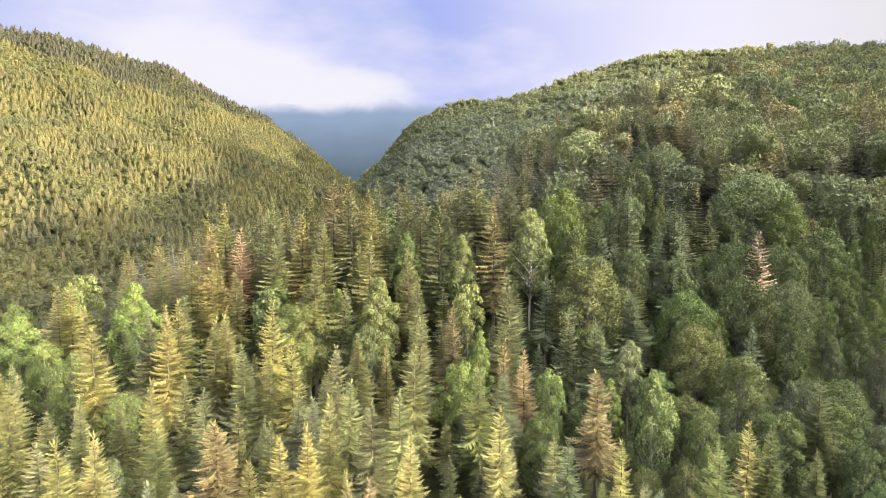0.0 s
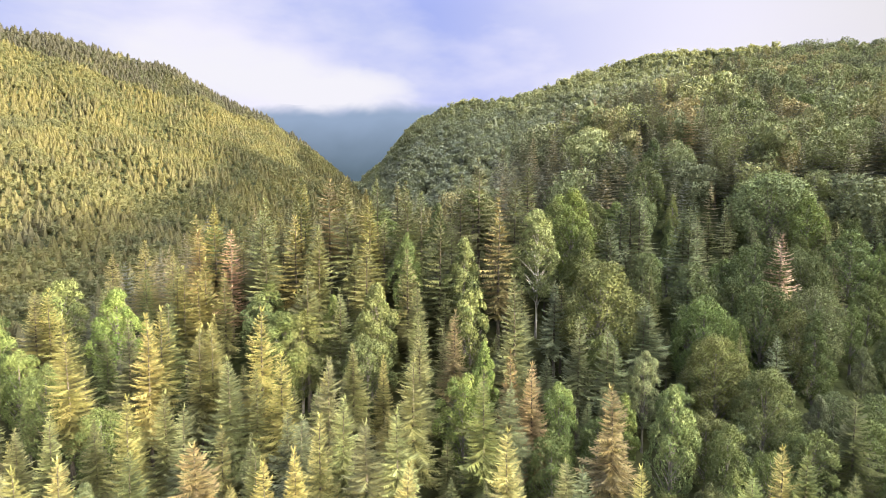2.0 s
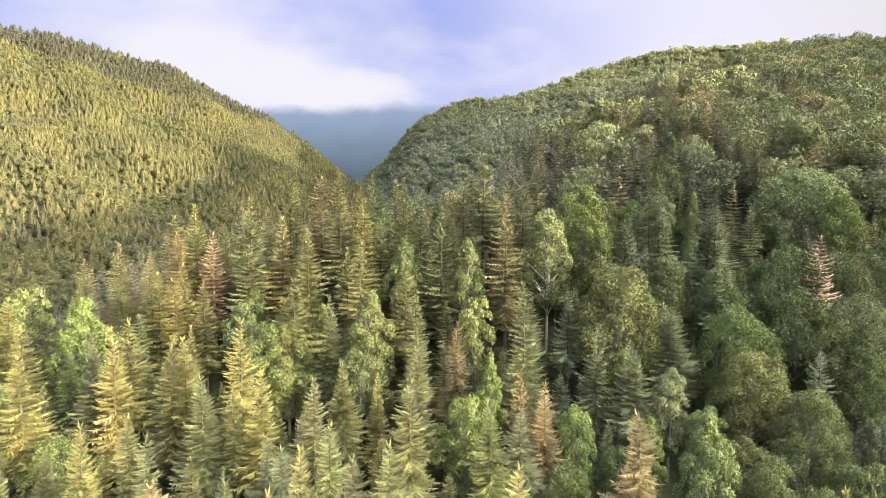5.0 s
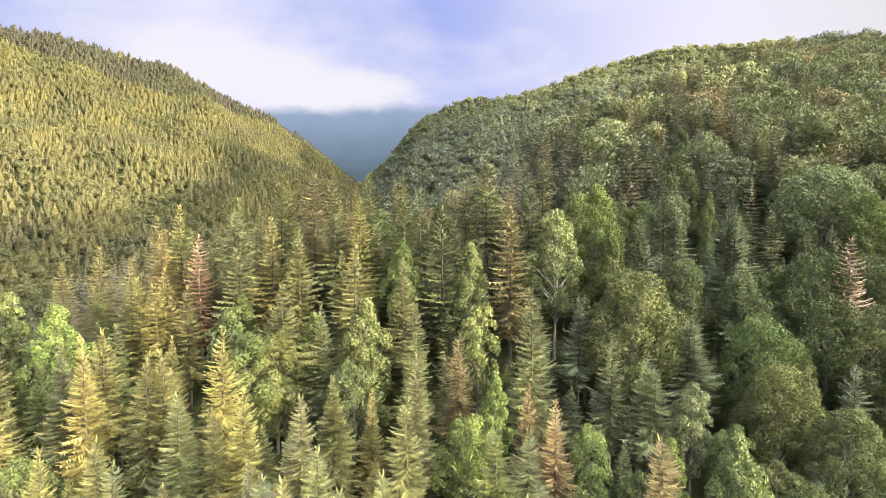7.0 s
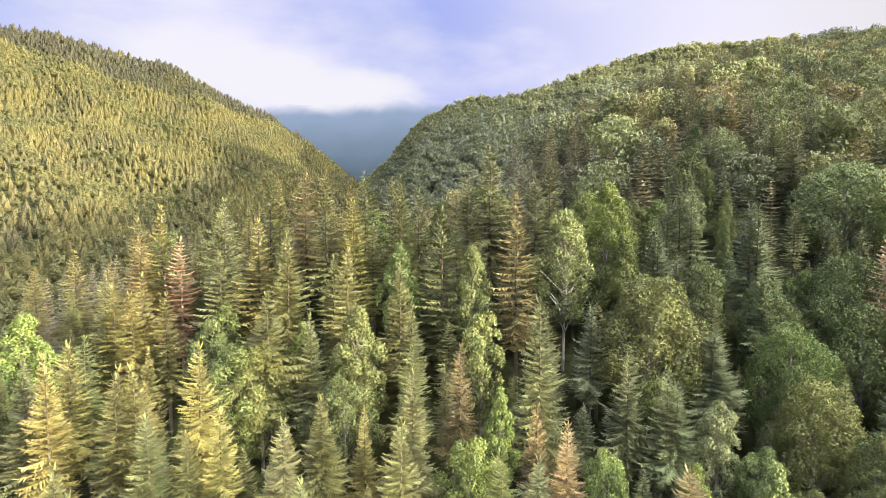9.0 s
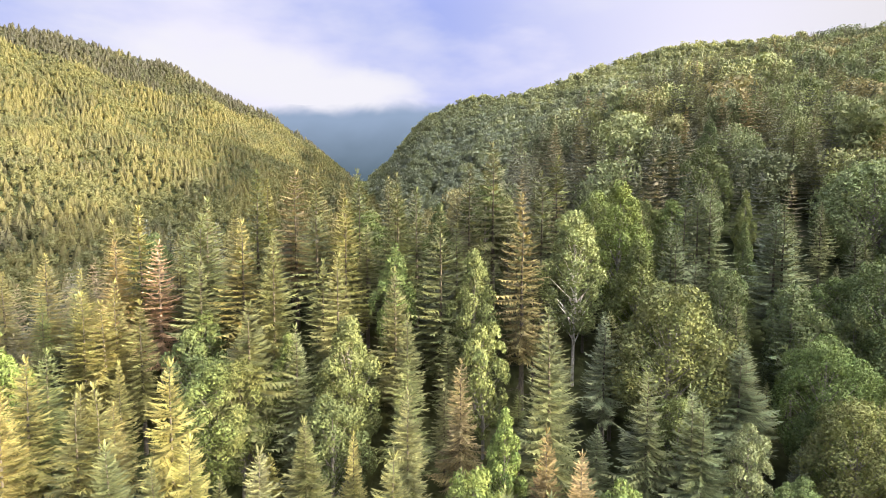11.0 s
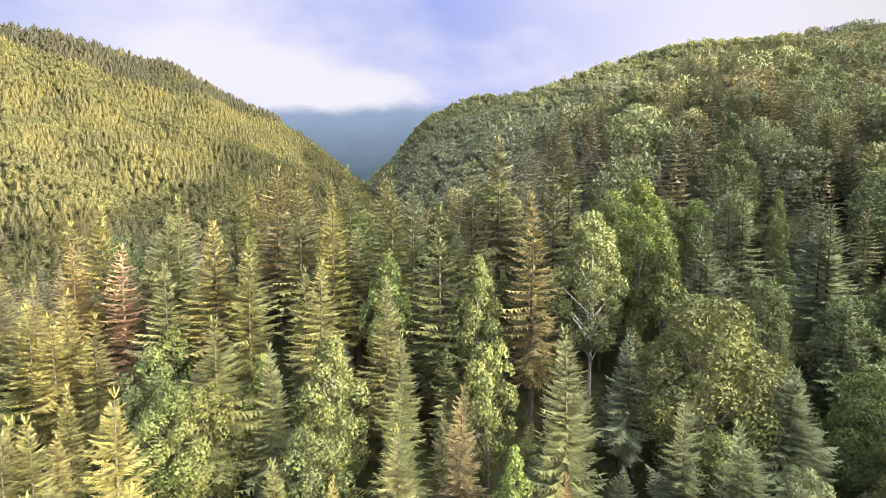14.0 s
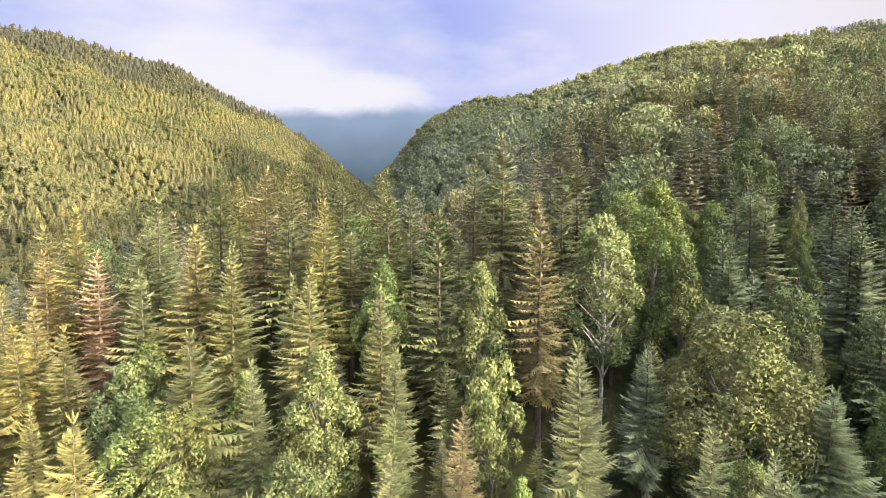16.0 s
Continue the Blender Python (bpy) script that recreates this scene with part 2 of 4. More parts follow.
SPUR_LEAVES = leafy("spur_leaves", rough=0.85, through_leaf=0.15, spread=0.26, grain=0.5,
                    tint=((0.081, 0.100, 0.058), (0.108, 0.136, 0.068), (0.137, 0.163, 0.076), (0.170, 0.159, 0.081)))
FIR_BARK = bark("fir_bark", (0.030, 0.025, 0.020), (0.095, 0.078, 0.062), 5)
GREY_BARK = bark("grey_bark", (0.06, 0.055, 0.048), (0.17, 0.155, 0.135), 4)
BIRCH_BARK = bark("birch_bark", (0.10, 0.09, 0.08), (0.42, 0.40, 0.36), 3)
DEAD_WOOD = bark("dead_wood", (0.10, 0.075, 0.06), (0.25, 0.19, 0.155), 4)
FLOOR = forest_floor()
PAINTED_MIST = painted_mist()

# ---- the lie of the land ----
def track(v, *pairs):
    """A smooth run of values through (place, value) pairs."""
    xs, ys = np.array(pairs[::2], float), np.array(pairs[1::2], float)
    k = (np.interp(v - 6, xs, ys) + np.interp(v, xs, ys) + np.interp(v + 6, xs, ys)) / 3
    return k


def softmin(a, b, k):
    h = np.clip(0.5 + 0.5 * (b - a) / k, 0, 1)
    return b * (1 - h) + a * h - k * h * (1 - h)


def softmax(a, b, k):
    return -softmin(-a, -b, k)


def roll_noise(x, y, size, seed):
    """Gentle uneven ground, about -1 to 1."""
    r = np.random.RandomState(seed)
    v = 0
    for _ in range(6):
        a, p, f = r.uniform(0, 6.283), r.uniform(0, 6.283), r.uniform(0.6, 1.7) / size * 6.283
        v = v + np.sin(f * (x * math.cos(a) + y * math.sin(a)) + p)
    return v / 3.2


def spur(x, y):
    """The near wooded spur: its slope faces the camera, its crest runs away to the right."""
    low = track(y, -400, -46, 0, -12, 40, -6, 60, -3.5, 72, 0.5, 84, 6, 100, 17, 110, 23.5, 118, 27.5, 128, 29.5)
    up = np.maximum(y - 128, 0) * np.clip(0.25 + x * 0.0014, 0.2, 0.325 + np.maximum(x, 0) * 0.0001)
    step = np.clip((y - 118) / 22, 0, 1)
    bench = track(x, -40, 0, 12, 0, 28, 3, 44, 7, 60, 9, 400, 9) * step * step * (3 - 2 * step)
    near = low + up + bench
    crest = track(x, -140, 20, -95, 62, -72, 88, -60, 102, -50, 113, -20, 117, 0, 132, 25, 198, 62, 222, 107, 285, 157, 350, 257, 440, 700, 520)
    return near - 0.62 * np.maximum(y - crest, 0) - 0.35 * np.maximum(-x - 80, 0)


def unseen_shoulder(x, y):
    """The steep flank to the right of the way, unseen and shaped to keep the low sun off the spur's right and the
    valley.
    """
    high = track(y, -600, -8, -200, -4, 0, 2, 20, 10, 33, 19, 45, 29, 53, 41, 67, 56, 85, 68, 120, 84, 201, 118, 297, 165, 368, 238, 450, 232, 532, 226, 650, 190, 900, 100)
    f = np.clip((x - np.maximum(62, 0.86 * y + 10)) / 60, 0, 1)
    return -60 + (high + 60) * f * f * (3 - 2 * f) - 0.25 * np.maximum(x - 420, 0)


def left_hill(x, y):
    dx, dy = x + 588, y - 700
    s, d = 0.63 * dx + 0.777 * dy, 0.777 * dx - 0.63 * dy
    top = track(s, -900, 300, -300, 268, 0, 256, 75, 258, 145, 250, 205, 246, 308, 207, 370, 192, 440, 159, 515, 110, 800, -40)
    fall = track(d, -200, -6, 0, 0, 100, 60, 240, 138, 330, 166, 400, 196, 460, 221, 520, 241, 620, 266, 760, 330, 1500, 800)
    return top - np.where(d > 0, fall, 0) - 0.35 * np.maximum(-d, 0) + 7 * roll_noise(s, d * 0.5, 130, 3) * np.clip(np.abs(d) / 60, 0, 1)


def right_hill(x, y):
    crest = track(x, -400, 1250, -200, 1050, -63, 900, 82, 780, 258, 800, 400, 700, 900, 700)
    top = track(x, -400, -20, -200, 67, -63, 169, 10, 184, 82, 182, 150, 206, 258, 236, 330, 230, 450, 216, 900, 190)
    return top - 0.45 * np.maximum(crest - y, 0) - 0.3 * np.maximum(y - crest, 0) + 5 * roll_noise(x, y, 160, 5)


def ground(x, y):
    x, y = np.asarray(x, float), np.asarray(y, float)
    z = softmax(left_hill(x, y), right_hill(x, y), 25)
    z = softmax(z, -55.0 - 0.02 * np.maximum(y, 0), 25)
    z = softmax(z, unseen_shoulder(x, y), 8)
    return softmax(z, spur(x, y) + 0.9 * roll_noise(x, y, 45, 9), 4)


def mesh_from(name, verts, faces, mats, tint=None):
    me = bpy.data.meshes.new(name)
    me.from_pydata([tuple(v) for v in verts], [], [tuple(f) for f in faces])
    for m in mats:
        me.materials.append(m)
    if tint is not None:
        at = me.attributes.new("tint", "FLOAT", "POINT")
        at.data.foreach_set("value", np.asarray(tint, np.float32))
    me.update()
    return me


def part(name, me, parent, label=""):
    ob = new(name, me)
    ob.parent = parent
    return tagged(ob, label)


def ground_sheet():
    """One sheet, fine near the camera's way and coarse towards the horizon."""
    def steps(lo, hi, near_lo, near_hi, fine):
        mid = list(np.arange(near_lo, near_hi + 0.1, fine))
        a, b, g = [], [], fine
        v = near_hi
        while v < hi:
            g *= 1.05
            v += g
            b.append(v)
        v, g = near_lo, fine
        while v > lo:
            g *= 1.05
            v -= g
            a.append(v)
        return np.array(a[::-1] + mid + b)
    xs, ys = steps(-4600, 4600, -110, 130, 5.0), steps(-4600, 4600, 20, 180, 5.0)
    X, Y = np.meshgrid(xs, ys)
    Z = ground(X, Y)
    Z = np.where(np.abs(X) + np.abs(Y) > 3200, np.minimum(Z, 60), Z)
    n, k = len(xs), len(ys)
    verts = np.stack([X.ravel(), Y.ravel(), Z.ravel()], 1)
    faces = [(j * n + i, j * n + i + 1, (j + 1) * n + i + 1, (j + 1) * n + i) for j in range(k - 1) for i in range(n - 1)]
    me = mesh_from("ground", verts, faces, [FLOOR])
    me.polygons.foreach_set("use_smooth", [True] * len(me.polygons))
    tagged(new("ground", me), "brown and green forest floor of steep wooded hills", "ground", kind="structure")


def far_mountain():
    rnd = np.random.RandomState(4)
    cols, rows = 70, 12
    verts, faces = [], []
    for j in range(rows + 1):
        for i in range(cols + 1):
            x = -2300 + 3300 * i / cols
            crown = 810 + 60 * math.sin(x * 0.0021 + 1) + 30 * math.sin(x * 0.007)
            f = j / rows
            y = 2900 + 900 * f + 60 * math.sin(x * 0.009 + 3 * f)
            verts.append((x, y, -100 + (crown + 100) * f + rnd.uniform(-6, 6)))
    for j in range(rows):
        for i in range(cols):
            a = j * (cols + 1) + i
            faces.append((a, a + 1, a + cols + 2, a + cols + 1))
    me = mesh_from("mountain", verts, faces, [PAINTED_MIST])
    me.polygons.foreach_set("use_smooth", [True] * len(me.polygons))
    tagged(new("backdrop", me), "distant wooded mountain backdrop, blue-grey with painted haze, its head in cloud", "mountain", kind="structure")


# ---- trees ----
def tube(points, radii, sides=7):
    verts, faces = [], []
    for (p, r) in zip(points, radii):
        for k in range(sides):
            a = 6.2832 * k / sides
            verts.append((p[0] + r * math.cos(a), p[1] + r * math.sin(a), p[2]))
    for j in range(len(points) - 1):
        for k in range(sides):
            a, b = j * sides + k, j * sides + (k + 1) % sides
            faces.append((a, b, b + sides, a + sides))
    return verts, faces


def limb(p, q, r0, r1, verts, faces):
    """A three-sided bough from p to q."""
    p, q = np.array(p), np.array(q)
    d = (q - p) / (np.linalg.norm(q - p) + 1e-6)
    u = np.cross(d, (0.3, 0.2, 1.0))
    u /= np.linalg.norm(u) + 1e-6
    w = np.cross(d, u)
    n = len(verts)
    for c, r in ((p, r0), (q, r1)):
        for k in range(3):
            a = 2.0944 * k
            verts.append(tuple(c + r * (u * math.cos(a) + w * math.sin(a))))
    for k in range(3):
        a, b = n + k, n + (k + 1) % 3
        faces.append((a, b, b + 3, a + 3))


def blade(p, d, length, half, rnd, verts, faces, roll=0.7):
    """One slim spray from p along d, turned about its own length by chance."""
    n = math.sqrt(d[0] ** 2 + d[1] ** 2 + d[2] ** 2) + 1e-6
    d = (d[0] / n, d[1] / n, d[2] / n)
    h = math.hypot(d[0], d[1]) + 1e-6
    u = (-d[1] / h, d[0] / h, 0.0)
    w = (-d[2] * d[0] / h, -d[2] * d[1] / h, h)
    r = rnd.uniform(-roll, roll)
    c, s = math.cos(r) * half, math.sin(r) * half
    o = (u[0] * c + w[0] * s, u[1] * c + w[1] * s, u[2] * c + w[2] * s)
    m = length * 0.42
    k = len(verts)
    verts.append(tuple(p))
    verts.append((p[0] + d[0] * m + o[0], p[1] + d[1] * m + o[1], p[2] + d[2] * m + o[2] - 0.03 * length))
    verts.append((p[0] + d[0] * length, p[1] + d[1] * length, p[2] + d[2] * length + 0.07 * length))
    verts.append((p[0] + d[0] * m - o[0], p[1] + d[1] * m - o[1], p[2] + d[2] * m - o[2] - 0.03 * length))
    faces.append((k, k + 1, k + 2, k + 3))


def frond(o, yaw, length, rise, curl, width, rnd, verts, faces, segs=6):
    """A fir bough: one toothed fan of twigs on both sides of a curved stem, its sides hanging a little."""
    c, s = math.cos(yaw), math.sin(yaw)
    bend = rnd.uniform(-0.12, 0.12)
    k0 = len(verts)
    for k in range(segs + 1):
        t = 0.05 + 0.87 * k / segs
        r, side = length * t, bend * length * t * t
        verts.append((o[0] + c * r - s * side, o[1] + s * r + c * side, o[2] + length * (rise * t + curl * t * t)))
    for k in range(segs):
        t = 0.05 + 0.87 * (k + 0.5) / segs
        p = verts[k0 + k]
        up = rise + 2 * curl * t
        w = width * length * (1.1 - 0.75 * t) * min(1.0, 0.45 + 2.2 * t) + 0.16
        for sd in (-1, 1):
            l = w * rnd.uniform(0.7, 1.3)
            a = yaw + sd * rnd.uniform(0.6, 1.0)
            verts.append((p[0] + l * math.cos(a), p[1] + l * math.sin(a), p[2] + l * (0.7 * up - 0.22 + rnd.uniform(-0.14, 0.14))))
            n = len(verts) - 1
            faces.append((k0 + k, n, k0 + k + 1) if sd < 0 else (k0 + k, k0 + k + 1, n))
    p, l = verts[k0 + segs], 0.12 * length + 0.22
    up = rise + 2 * curl + 0.1
    n = len(verts)
    verts.append((p[0] + c * l, p[1] + s * l, p[2] + up * l))
    verts.append((p[0] + l * (0.25 * c - 0.4 * s), p[1] + l * (0.25 * s + 0.4 * c), p[2] + 0.1 * up * l))
    verts.append((p[0] + l * (0.25 * c + 0.4 * s), p[1] + l * (0.25 * s - 0.4 * c), p[2] + 0.1 * up * l))
    faces.append((k0 + segs, n, n + 1))
    faces.append((k0 + segs, n + 2, n))


def fir_meshes(seed, height=24.0, bare=0.22, radius=3.3, power=0.8, spacing=0.80, boughs=8, ragged=0.18, width=0.29, droop=0.0, dead=False, segs=4):
    rnd = random.Random(seed)
    lean = [(rnd.uniform(-0.25, 0.25) * t * t, rnd.uniform(-0.25, 0.25) * t * t, height * t) for t in (0, 0.3, 0.6, 0.85, 1)]
    r0 = 0.017 * height
    tv, tf = tube([(a, b, c - (0.8 if i == 0 else 0)) for i, (a, b, c) in enumerate(lean)], [r0, r0 * 0.68, r0 * 0.36, r0 * 0.13, 0.012], 8)
    def axis(z):
        t = z / height
        for i in range(4):
            if z <= lean[i + 1][2] or i == 3:
                f = (z - lean[i][2]) / (lean[i + 1][2] - lean[i][2])
                return (lean[i][0] + f * (lean[i + 1][0] - lean[i][0]), lean[i][1] + f * (lean[i + 1][1] - lean[i][1]), z)
    # stubs of dead boughs below the crown
    for _ in range(34):
        z = rnd.uniform(bare * 0.3, bare + 0.22) * height
        a, l = rnd.uniform(0, 6.283), rnd.uniform(0.8, 2.4)
        p = axis(z)
        limb(p, (p[0] + l * math.cos(a), p[1] + l * math.sin(a), z - l * 0.25), 0.04, 0.012, tv, tf)
    verts, faces = [], []
    z = bare * height
    gaps = [rnd.uniform(0, 6.283) for _ in range(5)]
    while z < height - 0.25:
        t = (z - bare * height) / (height * (1 - bare))
        reach = radius * (1 - t) ** power * min(1, 0.55 + 2.6 * t) + 0.22
        n = max(4, int(round(boughs * (0.72 + 0.28 * (1 - t)))))
        turn = rnd.uniform(0, 6.283)
        for k in range(n):
            if rnd.random() < (0.10 if dead else 0.03 + ragged * 0.4):
                continue
            a = turn + 6.283 * k / n + rnd.uniform(-0.25, 0.25)
            lobe = 1 + ragged * math.sin(2 * a + gaps[0] + z * 0.5) + ragged * 0.8 * math.sin(3 * a + gaps[1] - z * 0.8)
            l = reach * lobe * rnd.uniform(0.72, 1.12)
            zz = z + rnd.uniform(-0.13, 0.13) * spacing
            rise = 0.45 * t - 0.24 + rnd.uniform(-0.08, 0.08)
            frond(axis(min(zz, height - 0.1)), a, l, rise, droop * (1 - t) + 0.13, width, rnd, verts, faces, segs)
            if dead:
                p = axis(min(zz, height - 0.1))
                limb(p, (p[0] + l * math.cos(a), p[1] + l * math.sin(a), p[2] + l * rise), 0.04, 0.01, tv, tf)
        z += spacing * (0.62 + 0.5 * (1 - t)) * rnd.uniform(0.85, 1.15)
    # the leading shoot
    for k in range(5):
        frond((lean[4][0], lean[4][1], height - 0.35), 1.257 * k, 0.3, 1.6, 0.2, 0.25, rnd, verts, faces, 2)
    return tv, tf, verts, faces


def unit(v):
    return v / (np.linalg.norm(v, axis=1, keepdims=True) + 1e-6)


def leaf_sprays(c, out, size, rng, lift=0.6):
    """Leafy twigs at the places c: slim pointed blades that lie over the crown's lobes like shingles, tips lifted."""
    n = len(c)
    out = unit(out + rng.normal(0, 0.3, (n, 3)))
    g = rng.normal(0, 0.8, (n, 3)) + (0, 0, 0.5)
    t = unit(g - out * np.sum(g * out, 1, keepdims=True))
    d = unit(t + lift * out)
    u = unit(np.cross(d, out))
    l, w = size * rng.uniform(0.8, 1.6, (n, 1)), size * rng.uniform(0.28, 0.46, (n, 1))
    verts = np.stack([c - d * l * 0.4 + u * w, c + d * l * 0.6, c - d * l * 0.4 - u * w], 1).reshape(-1, 3)
    return verts, np.arange(3 * n).reshape(-1, 3)


def broad_meshes(seed, height=20.0, radius=4.6, bare=0.18, lobes=26, cards=2600, size=0.42, tall=0.0, droop=0.0, stem=1.0):
    """A broad-leaved tree: trunk with limbs that fork into a crown of leaf sprays on uneven lobes."""
    rnd = random.Random(seed)
    tv, tf = tube([(0, 0, -0.8), (0.1, 0.05, height * 0.25), (0.2, -0.1, height * 0.5), (0.1, 0.1, height * 0.72), (0.05, 0.05, height * 0.9)],
                  [stem * k for k in (0.34, 0.26, 0.19, 0.11, 0.03)], 8)
    balls = []
    mid, half = height * (1 + bare) / 2, height * (1 - bare) / 2
    for i in range(lobes):
        u = 1 - 2 * (i + 0.5) / lobes
        a = i * 2.39996 + rnd.uniform(-0.3, 0.3)
        ring = math.sqrt(max(0, 1 - u * u))
        if tall:
            ring *= max(0.2, 1 - tall * max(0, u))
        r = radius * rnd.uniform(0.52, 0.84)
        c = (r * ring * math.cos(a), r * ring * math.sin(a), mid + half * 0.78 * u * rnd.uniform(0.9, 1.08))
        br = radius * rnd.uniform(0.22, 0.38) * (1 - 0.35 * tall * max(0, u))
        balls.append((c, br))
        limb((0.1, 0, max(height * 0.2, c[2] - radius * 0.9)), c, 0.09, 0.02, tv, tf)
    balls.append(((0, 0, mid), radius * 0.5))
    balls.append(((0, 0, mid + half * 0.55), radius * 0.42 * (1 - 0.4 * tall)))
    rng = np.random.RandomState(seed)
    share = sum(b[1] ** 2 for b in balls)
    at, way = [], []
    for c, br in balls:
        n = int(cards * br * br / share)
        v = unit(rng.normal(0, 1, (n, 3)) + (0, 0, 0.25))
        if c[0] * c[0] + c[1] * c[1] > 0.1:
            inward = v @ np.array((c[0], c[1], c[2] - mid + 0.3 * half)) < -0.15 * br
            v[inward] *= -1
        rr = br * (0.55 + 0.5 * rng.uniform(0, 1, (n, 1)) ** 0.5)
        at.append(np.array(c) + v * rr * (1, 1, 1.15 + tall * 0.3))
        way.append(v - (0, 0, droop))
    verts, faces = leaf_sprays(np.concatenate(at), np.concatenate(way), size, rng)
    verts[:, 2] *= height / verts[:, 2].max()
    return tv, tf, verts, faces


def make_kind(name, meshes, trunk_mat, leaf_mat, high):
    """The first tree of a kind; the others are copied from it. It is removed once they stand."""
    tv, tf, cv, cf = meshes
    root = new(name)
    root.empty_display_size = 0.5
    trunk = part("trunk", mesh_from("trunk", tv, tf, [trunk_mat]), root)
    trunk.data.polygons.foreach_set("use_smooth", [True] * len(trunk.data.polygons))
    part("crown", mesh_from("crown", cv, cf, [leaf_mat]), root)
    return root, high


FIRS = [make_kind("fir_tree", fir_meshes(11 + i, radius=r, bare=b, power=p, ragged=g, boughs=n + 5, droop=d, segs=9, width=0.40, spacing=0.80), FIR_BARK, NEEDLES, 24.0)
        for i, (r, b, p, g, n, d) in enumerate(((4.5, 0.20, 0.86, 0.14, 10, 0.02), (4.1, 0.26, 0.80, 0.20, 9, -0.08), (4.8, 0.18, 0.92, 0.16, 10, 0.05),
                                                (3.7, 0.28, 0.76, 0.24, 9, -0.10), (4.2, 0.32, 0.76, 0.26, 9, -0.04), (5.0, 0.16, 0.96, 0.12, 11, 0.06),
                                                (4.2, 0.36, 0.80, 0.22, 9, -0.06), (4.4, 0.24, 0.82, 0.26, 9, -0.10)))]
BACK_FIRS = [make_kind("fir_tree", fir_meshes(31 + i, radius=r, bare=b, power=p, ragged=g, boughs=13, droop=d, segs=8, width=0.36, spacing=0.88), FIR_BARK, NEEDLES, 24.0)
             for i, (r, b, p, g, d) in enumerate(((5.0, 0.2, 0.84, 0.16, -0.04), (4.5, 0.26, 0.80, 0.22, -0.08), (5.4, 0.18, 0.90, 0.18, 0.02), (4.7, 0.3, 0.78, 0.26, -0.06)))]
DEAD_FIR = make_kind("fir_tree", fir_meshes(41, radius=4.2, bare=0.16, power=0.72, ragged=0.25, boughs=11, width=0.34, spacing=0.85, dead=True, segs=7), DEAD_WOOD, NEEDLES, 24.0)
ROUND = [make_kind("broadleaf_tree", broad_meshes(61 + i, radius=r, lobes=l, bare=b, cards=10500, size=0.28), GREY_BARK, LEAVES, 20.0)
         for i, (r, l, b) in enumerate(((4.8, 34, 0.12), (5.4, 40, 0.16), (4.4, 30, 0.2)))]
TALL = [make_kind("broadleaf_tree", broad_meshes(71 + i, radius=r, lobes=34, bare=0.12, tall=t, cards=10000, size=0.25), GREY_BARK, LEAVES, 20.0)
        for i, (r, t) in enumerate(((3.7, 0.75), (3.2, 0.6), (4.1, 0.85)))]
BIRCH = [make_kind("birch_tree", broad_meshes(81, radius=3.3, lobes=34, bare=0.26, tall=0.5, cards=9500, size=0.25, droop=0.5, stem=0.55), BIRCH_BARK, LEAVES, 20.0)]
BEECH = [make_kind("broadleaf_tree", broad_meshes(91, radius=8.6, lobes=90, bare=0.05, cards=20000, size=0.42), GREY_BARK, LEAVES, 20.0)]
WIDE = [make_kind("broadleaf_tree", broad_meshes(64 + i, radius=r, lobes=48, bare=0.12, cards=20000, size=0.24), GREY_BARK, LEAVES, 20.0)
        for i, r in enumerate((4.9, 5.3))]
BACK_ROUND = [make_kind("broadleaf_tree", broad_meshes(66 + i, radius=r, lobes=30, bare=0.12, cards=5200, size=0.44), GREY_BARK, LEAVES, 20.0)
              for i, r in enumerate((4.8, 5.4))]
KINDS = [k[0] for k in (*WIDE, *BACK_ROUND, *FIRS, *BACK_FIRS, DEAD_FIR, *ROUND, *TALL, *BIRCH, *BEECH)]

# the yellow and dark fir tints partly hold sunlight and shade on the stand
TINTS = {"green": (0.106, 0.120, 0.055), "dark": (0.084, 0.106, 0.058), "yellow": (0.152, 0.152, 0.056), "rust": (0.146, 0.126, 0.062),
         "dead": (0.270, 0.206, 0.136), "bright": (0.086, 0.120, 0.038), "leaf": (0.078, 0.106, 0.041), "pale": (0.100, 0.124, 0.062), "light": (0.150, 0.192, 0.084), "olive": (0.082, 0.102, 0.040)}
LABELS = {"green": "green", "dark": "dark green", "yellow": "yellow-green", "rust": "rusty yellow-brown", "dead": "dying reddish-brown",
          "bright": "bright green", "leaf": "mid-green", "pale": "pale grey-green", "light": "light green", "olive": "olive-green"}
PLANTED = []
dice = random.Random(7)


def plant(kind, x, y, high, tint, girth, label, category, group):
    first, full = kind
    s = high / full
    g = s * girth
    z = float(ground(x, y))
    m = Matrix.LocRotScale((x, y, z), Euler((0, 0, dice.uniform(0, 6.283))), (g, g, s))
    ob = copy_thing(first, m)
    c = TINTS[tint]
    c = (c[0] * WARM, c[1], c[2])
    v = dice.uniform(0.74, 1.22)
    for ch in ob.children:
        if ch.name.startswith("crown"):
            ch.color = (c[0] * v * dice.uniform(0.94, 1.06), c[1] * v, c[2] * v * dice.uniform(0.9, 1.1), 1)
    tagged(ob, label, category, group)
    PLANTED.append((x, y, 2.5 * girth if category == "fir" else 3.4 * girth))
    return ob


def fir(x, y, high, tint="green", girth=1.0, form=None):
    k = FIRS[form] if form is not None else dice.choice(FIRS if y < 97 else BACK_FIRS)
    size = "tall" if high > 22 else "young" if high < 14 else "slender" if girth < 0.9 else "full-grown"
    return plant(k, x, y, high, tint, girth, f"{size} {LABELS[tint]} fir on the wooded spur", "fir", "firs of the spur")


def dead_fir(x, y, high, girth=1.0):
    return plant(DEAD_FIR, x, y, high, "dead", girth, "dying fir with sparse reddish-brown needles and bare twigs", "fir", "firs of the spur")


